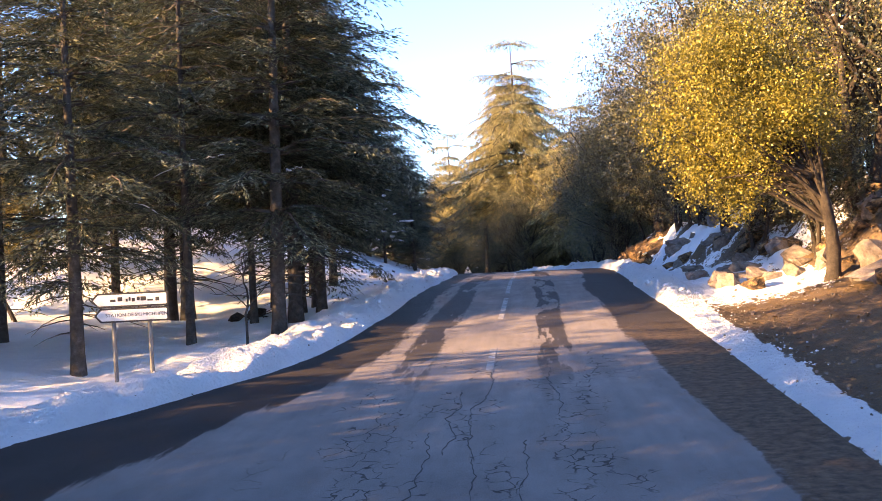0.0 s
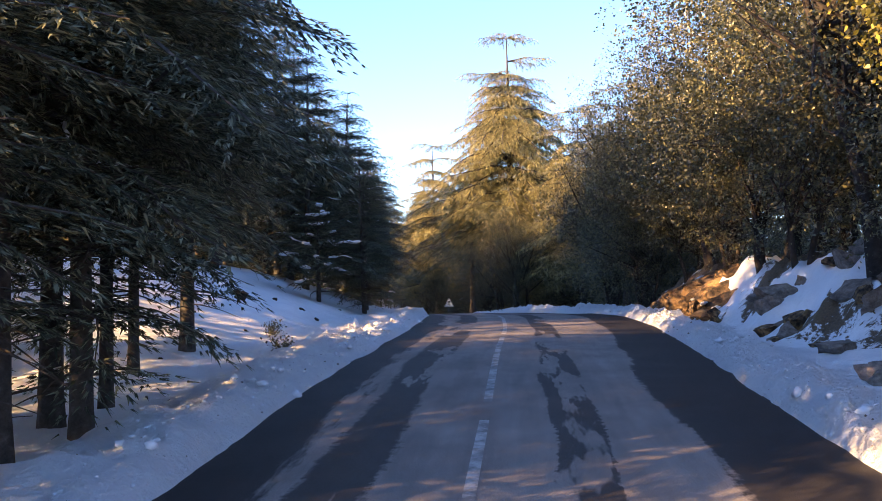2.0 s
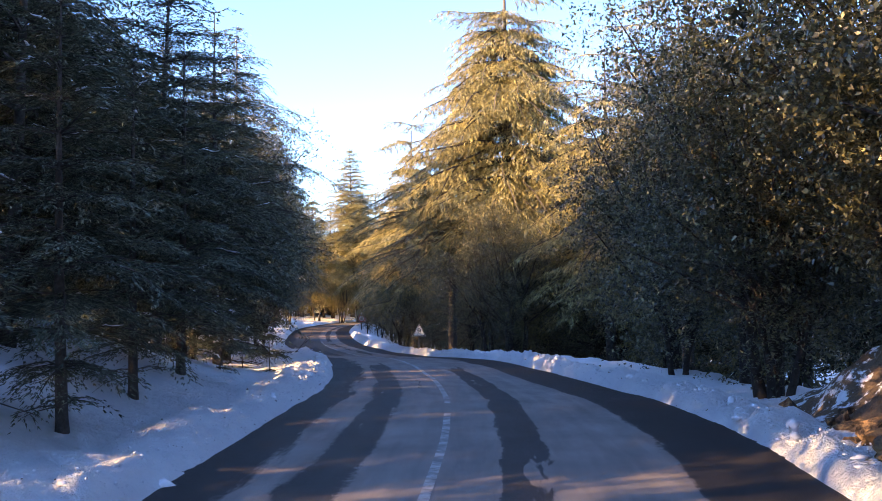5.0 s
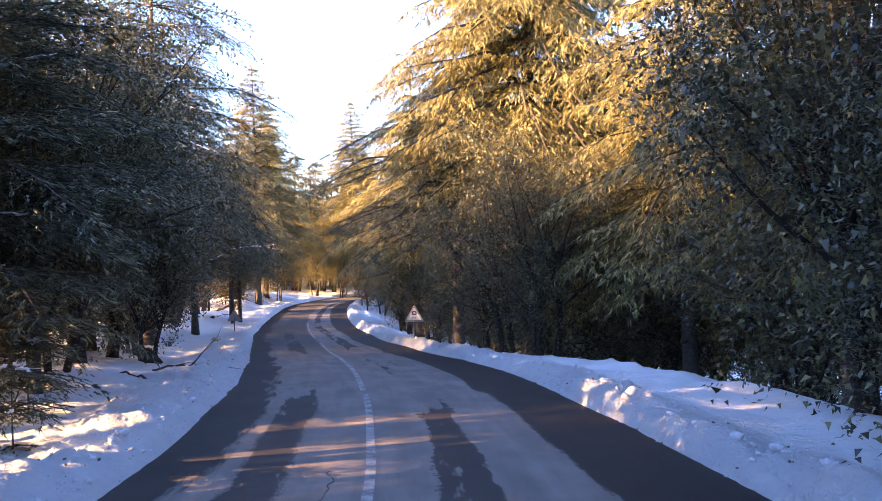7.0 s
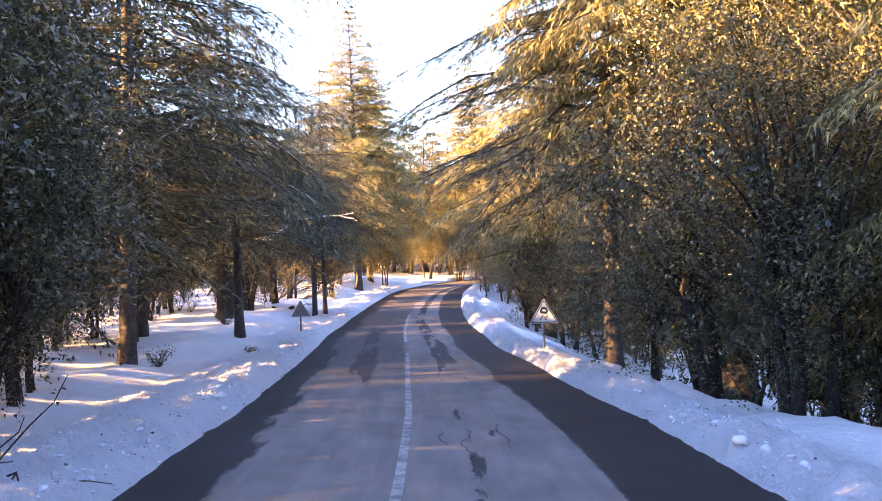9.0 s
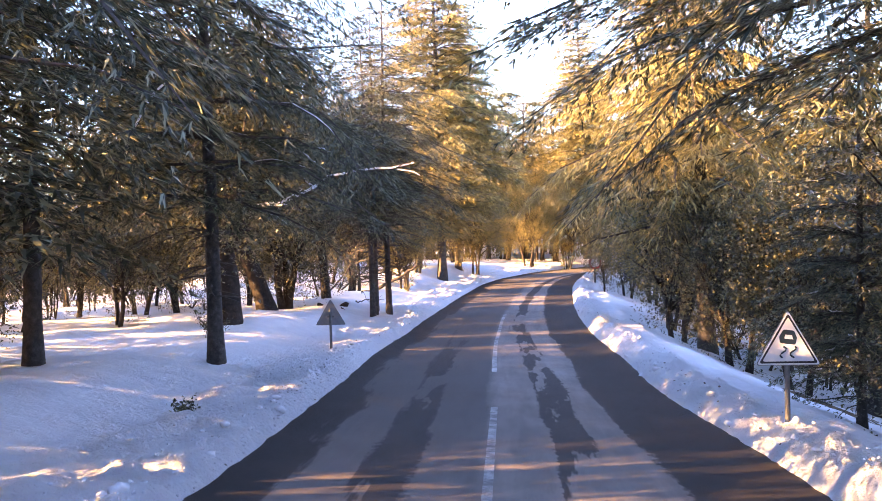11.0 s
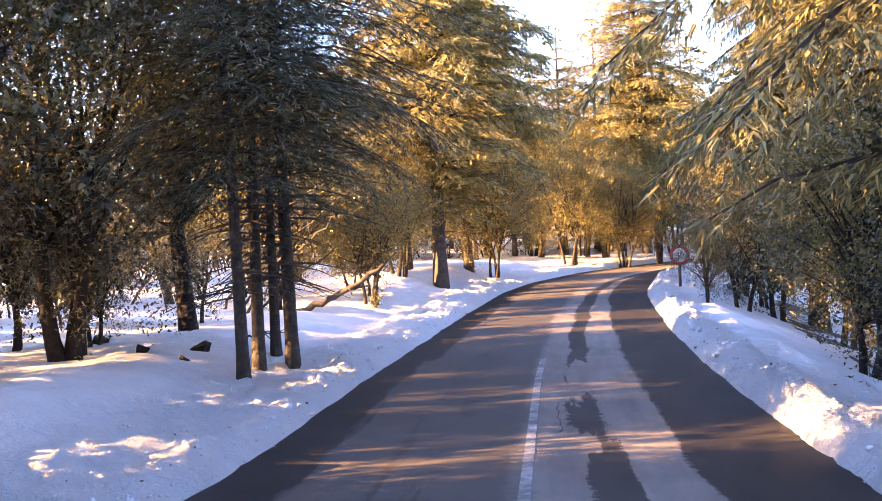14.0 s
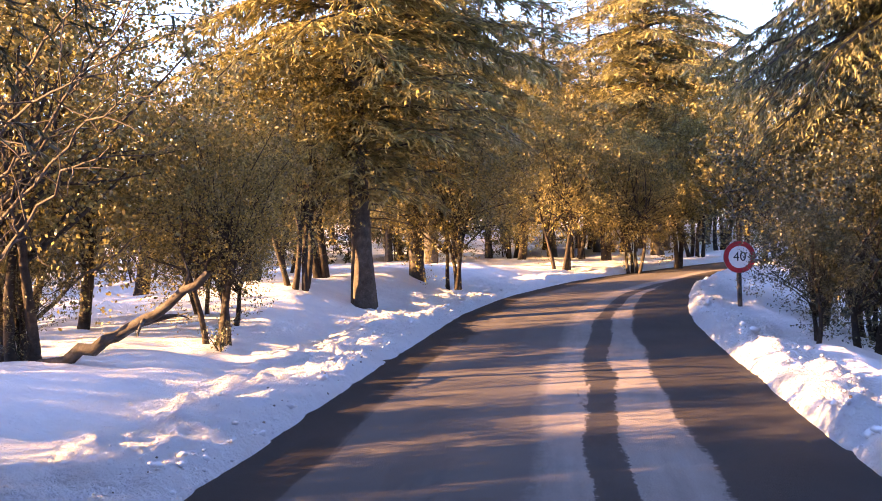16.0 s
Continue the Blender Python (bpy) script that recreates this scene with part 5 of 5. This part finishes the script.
for k, (x, y, sz) in enumerate([(7.6, 17.3, 0.55), (8.3, 16.6, 0.6), (8.1, 18.2, 0.5), (7.4, 16.2, 0.3), (9.0, 17.5, 0.7), (6.2, 19.6, 0.3), (6.0, 21.0, 0.35)]):
    rock(x, y, sz, k, "large pale boulder beside the oak's foot", k % 2 == 0, 0.25, (1.1, 1, 0.85), "rocks of the bank")
DARKS = [rock_mesh(k + 40) for k in range(4)]
for me in DARKS:
    me.materials.append(M_DARKSTONE)
for k, (x, y, sz) in enumerate([(-3.1, 65.9, 0.42), (-10.8, 101.8, 0.2), (-11.4, 101.0, 0.15), (-10.4, 100.6, 0.1), (-13.2, 102.4, 0.22), (-4.5, 24.2, 0.3), (-4.9, 23.7, 0.22), (-3.3, 34.0, 0.2), (-3.1, 33.5, 0.22), (-2.9, 36.8, 0.1), (-5.2, 40.5, 0.2), (-14.5, 119.5, 0.5)]):
    rock(x, y, sz, k, "dark stone lying in the snow", True, 0.3).data = DARKS[k % 4]
for k in range(16):
    y = rg.uniform(27, 42)
    x = float(on(LEFT, y)) - rg.uniform(1.5, 6.5)
    rock(x, y, rg.uniform(0.03, 0.07), k, "small dark stone lying on the snowy slope", True, 0.2, (1.4, 0.8, 0.9), "stones of the slope").data = DARKS[k % 4]
lump = rock(-0.62, 33.1, 0.11, 3, "lump of dirty ice on the snow ridge", True, 0.1, (0.8, 0.8, 1.3))
lump.data = lump.data.copy()
lump.data.materials.clear()
lump.data.materials.append(M_SNOWCAP)


# ---- loose snow along the ploughed edges ----
def around(points, axes):
    """The twelve rhombs of a dodecahedron: two axis ends and the two corners between them."""
    out = []
    for i in range(6):
        for j in range(i + 1, 6):
            mid = points[axes[i]] + points[axes[j]]
            if np.linalg.norm(mid) > 0.5:
                near = [k for k in np.argsort(-(points @ mid)) if k not in axes][:2]
                n = np.cross(points[near[0]] - points[axes[i]], points[axes[j]] - points[near[0]])
                out.append((i, j, *(near if n @ mid > 0 else near[::-1])))
    return out


def clods(count, curve, sgn, ys, seed, spread, mat=None, big=1.0):
    rg = np.random.default_rng(seed)
    y = rg.uniform(*ys, count)
    d = np.abs(rg.normal(0.45, spread, count))
    x = on(curve, y) + sgn * d
    z = land(x, y)[0]
    size = (0.007 + 0.026 * rg.uniform(0, 1, count) ** 3.5) * big
    lumps = unit(np.array([[a, b, c] for a in (-1, 0, 1) for b in (-1, 0, 1) for c in (-1, 0, 1) if abs(a) + abs(b) + abs(c) in (1, 3)], float))
    axes = [int(np.argmax(lumps @ np.array(d, float))) for d in ((1, 0, 0), (-1, 0, 0), (0, 1, 0), (0, -1, 0), (0, 0, 1), (0, 0, -1))]
    quads = np.array([[axes[i], corner, axes[j], corner2] for i, j, corner, corner2 in around(lumps, axes)])
    v = lumps[None] * rg.uniform(0.55, 1.1, (count, len(lumps), 1)) * size[:, None, None] * rg.uniform(0.7, 1.3, (count, 1, 3)) * np.array([1.0, 1.0, 0.7])
    v = v + np.stack([x, y, z + size * 0.1], -1)[:, None]
    f = (quads[None] + (np.arange(count) * len(lumps))[:, None, None]).reshape(-1, 4)
    ob = part("snow_clods", v.reshape(-1, 3), f, mat or M_SNOWCAP, None, "", True)
    return tagged(ob, "small broken lumps of ploughed snow", "snow", kind="stuff")


clods(9000, LEFT, -1, (8, 128), 1, 0.5)
clods(8000, RIGHT, 1, (12, 126), 2, 0.3)
for k_, (curve_, sgn_) in enumerate(((LEFT, -1), (RIGHT, 1))):
    tagged(clods(450, curve_, sgn_, (20, 126), 13 + k_, 0.14, None, 3.4), "broken blocks of ploughed snow along the road")
    crumbs = clods(1000, curve_, sgn_, (8, 126), 3 + k_, 0.35, M_STONE, 0.8)
    crumbs.name = "soil_crumbs"
    tagged(crumbs, "dark crumbs of soil and stone on the ploughed snow", "stones")


# ---- fallen and snow-covered wood ----
def snowy_limb(name, label, pts, r0, r1, category, twigs=6, seed=0, cap=True, parent=None):
    rg = np.random.default_rng(seed)
    P = np.array(pts, float)
    t = np.linspace(0, len(P) - 1, 14)
    i = np.clip(t.astype(int), 0, len(P) - 2)
    fr = (t - i)[:, None]
    Q = P[i] * (1 - fr) + P[i + 1] * fr + rg.normal(0, 0.03, (14, 3))
    rad = np.linspace(r0, r1, 14)
    e = parent or thing(name, (0, 0, 0), label, category)
    part("bough", *tube(Q, rad, 7), M_BARK, e, "", True)
    if cap:
        C = Q + np.array([0, 0, 1.0]) * (rad * 0.75)[:, None]
        part("snow_cap", *tube(C[1:], (rad * rg.uniform(0.55, 1.0, 14) + 0.012)[1:], 6), M_SNOWCAP, e, "snow lying along the top", True)
    for k in range(twigs):
        j = rg.integers(4, 14)
        d = unit(Q[min(j + 1, 13)] - Q[j - 1] + rg.normal(0, 0.9, 3) * np.linalg.norm(Q[min(j + 1, 13)] - Q[j - 1]))
        L = rg.uniform(0.3, 1.0)
        s = np.linspace(0, 1, 5)
        T = Q[j] + d * (L * s)[:, None] + rg.normal(0, 0.03, (5, 3)) * s[:, None]
        part("twig", *tube(T, rad[j] * 0.45 * (1.05 - s) + 0.004, 4), M_BARK, e, "", True)
        if cap and k % 2 == 0:
            part("snow_cap", *tube(T + np.array([0, 0, rad[j] * 0.4 + 0.006]), rad[j] * 0.45 * (1.05 - s) + 0.008, 5), M_SNOWCAP, e, "snow lying along the top", True)
    return e


snowy_limb("oak_limb", "crooked oak limb with snow along its top",
           [(-9.5, 90.7, 2.28), (-8.5, 90.5, 2.36), (-8.07, 90.4, 2.36), (-7.31, 91.2, 2.94), (-6.2, 90.9, 3.1), (-4.86, 90.5, 3.2)], 0.075, 0.02, "branch", 10, 3)
hz = height(-12.6, 110.3)
snowy_limb("fallen_log", "dead grey trunk leaning out of the snow", [(-13.0, 110.3, hz - 0.1), (-11.8, 110.4, hz + 0.38), (-10.5, 110.3, hz + 1.1)], 0.1, 0.05, "log", 5, 4, False)
for k, (x, y, dx, dy, dz) in enumerate([(-14.6, 110.2, 1.7, .2, 1.6), (-14.3, 110.8, 2.2, .3, 1.5), (-15.2, 110.5, 1.5, 0, 1.9), (-13.9, 109.4, 1.2, .2, 2.3), (-13.4, 108.2, 1.9, .3, 2.6), (-13.0, 107.0, 1.7, .1, 3.2), (-12.6, 106.2, 2.0, .0, 3.9), (-13.6, 107.5, 2.2, .4, 4.3)]):
    z = height(x, y)
    up = 0 if k < 4 else dz * 0.45
    snowy_limb("bare_branch", "bare grey branch leaning among the oaks", [(x, y, z - 0.1 + up), (x + dx * 0.5, y + dy, z + up + (dz - up) * 0.55), (x + dx, y + dy, z + dz)], 0.042, 0.012, "branch", 6, 10 + k, False)
for k, (x, y, z, dx, dy, dz) in enumerate([(-13.2, 109.4, 0.6, 3.3, -1.6, 1.3), (-13.4, 109.8, 1.2, 3.4, -1.4, 1.5), (-13.0, 109.2, 0.2, 2.9, -1.5, 1.2), (-13.3, 109.6, 1.8, 3.1, -1.8, 1.2), (-13.5, 110.0, 0.9, 3.0, -1.1, 2.1), (-12.9, 109.0, 1.5, 2.6, -1.4, 0.6)]):
    snowy_limb("oak_limb", "bare pale oak branch with scraps of snow", [(x, y, z), (x + dx * 0.35, y + dy * 0.4, z + dz * 0.25), (x + dx * 0.7, y + dy * 0.75, z + dz * 0.8), (x + dx, y + dy, z + dz)], 0.028, 0.007, "branch", 12, 80 + k, False)
for k, (x, y, dx, dy) in enumerate([(-1.9, 61.9, -1.2, .3), (-2.2, 63.3, 1.0, .5), (-2.9, 57.4, 1.3, .2), (-4.6, 23.6, .7, .2), (-10.9, 103.4, .6, .2)]):
    z = height(x, y)
    snowy_limb("fallen_branch", "bare twiggy branch lying on the snow", [(x, y, z), (x + dx * 0.5, y + dy, z + 0.1), (x + dx, y + dy, z + 0.06)], 0.025, 0.008, "branch", 7, 30 + k, False)


# ---- small plants in the snow ----
def sprig(x, y, size, seed, label="small leafy oak shoot poking out of the snow"):
    rg = np.random.default_rng(seed)
    e = thing("shoot", (x, y, height(x, y)), label, "plant")
    crown = Heap()
    for k in range(7):
        a, L = rg.uniform(0, 6.28), size * rg.uniform(0.5, 1.1)
        s = np.linspace(0, 1, 5)
        T = np.stack([np.cos(a) * L * 0.6 * s, np.sin(a) * L * 0.6 * s, -0.05 + L * s * (1.0 - 0.25 * s)], -1)
        part("stem", *tube(T, 0.012 * (1.1 - s) + 0.002, 4), M_BARK, e)
        base = T[rg.integers(1, 5, 44)] + rg.normal(0, 0.055, (44, 3))
        way = unit(rg.normal(0, 1, (44, 3)))
        ln = rg.uniform(0.03, 0.06, 44)
        crown.blades(base, way, unit(np.cross(way, rg.normal(0, 1, (44, 3)))), ln, ln * 0.6)
    crown.part("leaves", M_OAK, e, kind="stuff")


for k, (x, y, sz) in enumerate([(-5.75, 76.2, 0.5), (-12.4, 84.2, 0.9), (-9.3, 89.2, 0.7), (-9.0, 88.6, 0.5), (-1.5, 28.8, 0.35), (-15.2, 99.0, 1.2), (-14.4, 98.4, 1.0), (-11.6, 112.6, 0.6), (-2.0, 31.0, 0.3), (-5.2, 80.5, 0.25)]):
    sprig(x, y, sz, 50 + k)
sapling = cedar("sapling", "tiny dark cedar sapling in the snow", 1.15, 0.1, 0.45, 34, 70, gap=0.05, twig_gap=0.06, tuft=0.1, trunk_r=0.015, snow=0.3)
tagged(sapling, category="sapling")
plant(sapling, [(-0.75, 54.0, 0, .8), (-1.35, 51.6, 2, 1.1), (-2.0, 57.2, 1, 1.0)])
bare = thing("sapling", (-3.6, 18.5, height(-3.6, 18.5)), "thin bare sapling standing in the snow", "sapling")
snowy_limb("", "", [(0, 0, -0.2), (0.03, 0, 0.8), (-0.03, 0.05, 1.7)], 0.03, 0.01, "", 12, 71, False, bare)


# ---- litter and loose stones ----
def litter(count, ys, ds, seed, mat, label, name, size, lift=0.01):
    """Dry leaves lying on bare soil right of the road."""
    rg = np.random.default_rng(seed)
    y = rg.uniform(*ys, count)
    x = on(RIGHT, y) + rg.uniform(*ds, count)
    z, soil, _ = land(x, y)
    keep = soil > 0.45
    x, y, z = x[keep], y[keep], z[keep]
    n = len(x)
    h = Heap()
    way = unit(np.stack([rg.normal(0, 1, n), rg.normal(0, 1, n), rg.normal(0, 0.25, n)], -1))
    sd = unit(np.cross(way, np.array([0, 0, 1.0]) + rg.normal(0, 0.3, (n, 3))))
    ln = rg.uniform(*size, n)
    h.blades(np.stack([x, y, z + lift], -1), way, sd, ln, ln * 0.6)
    return tagged(h.part(name, mat, None), label, "leaf litter", kind="stuff")


M_LITTER = plain("dry_leaves", (0.24, 0.15, 0.07), 0.8, 0, 0.4, 3)
litter(5200, (4, 34), (-0.1, 6), 91, M_LITTER, "dry brown leaves scattered over the soil", "leaf_litter", (0.04, 0.10))


def pebbles(count, ys, ds, seed):
    rg = np.random.default_rng(seed)
    y = rg.uniform(*ys, count)
    x = on(RIGHT, y) + rg.uniform(*ds, count)
    z, soil, _ = land(x, y)
    z = np.maximum(z, np.where(x < on(RIGHT, y) + 0.1, on(PROFILE, y), -99))
    size = 0.006 + 0.028 * rg.uniform(0, 1, count) ** 4
    cube = np.array([[i, j, k] for i in (-1, 1) for j in (-1, 1) for k in (-1, 1)], float)
    quads = np.array([[0, 1, 3, 2], [4, 6, 7, 5], [0, 4, 5, 1], [2, 3, 7, 6], [0, 2, 6, 4], [1, 5, 7, 3]])
    v = cube[None] * rg.uniform(0.4, 1.2, (count, 8, 3)) * size[:, None, None] + np.stack([x, y, z + size * 0.3], -1)[:, None]
    f = (quads[None] + (np.arange(count) * 8)[:, None, None]).reshape(-1, 4)
    return tagged(part("pebbles", v.reshape(-1, 3), f, M_STONE, None), "loose stones on the bare verge", "stones", kind="stuff")


pebbles(900, (5, 20), (0.6, 5.0), 92)
rem = clods(260, LEFT, 1, (9, 24), 8, 0.5)
tagged(rem, "scraps of snow left on the damp road edge")
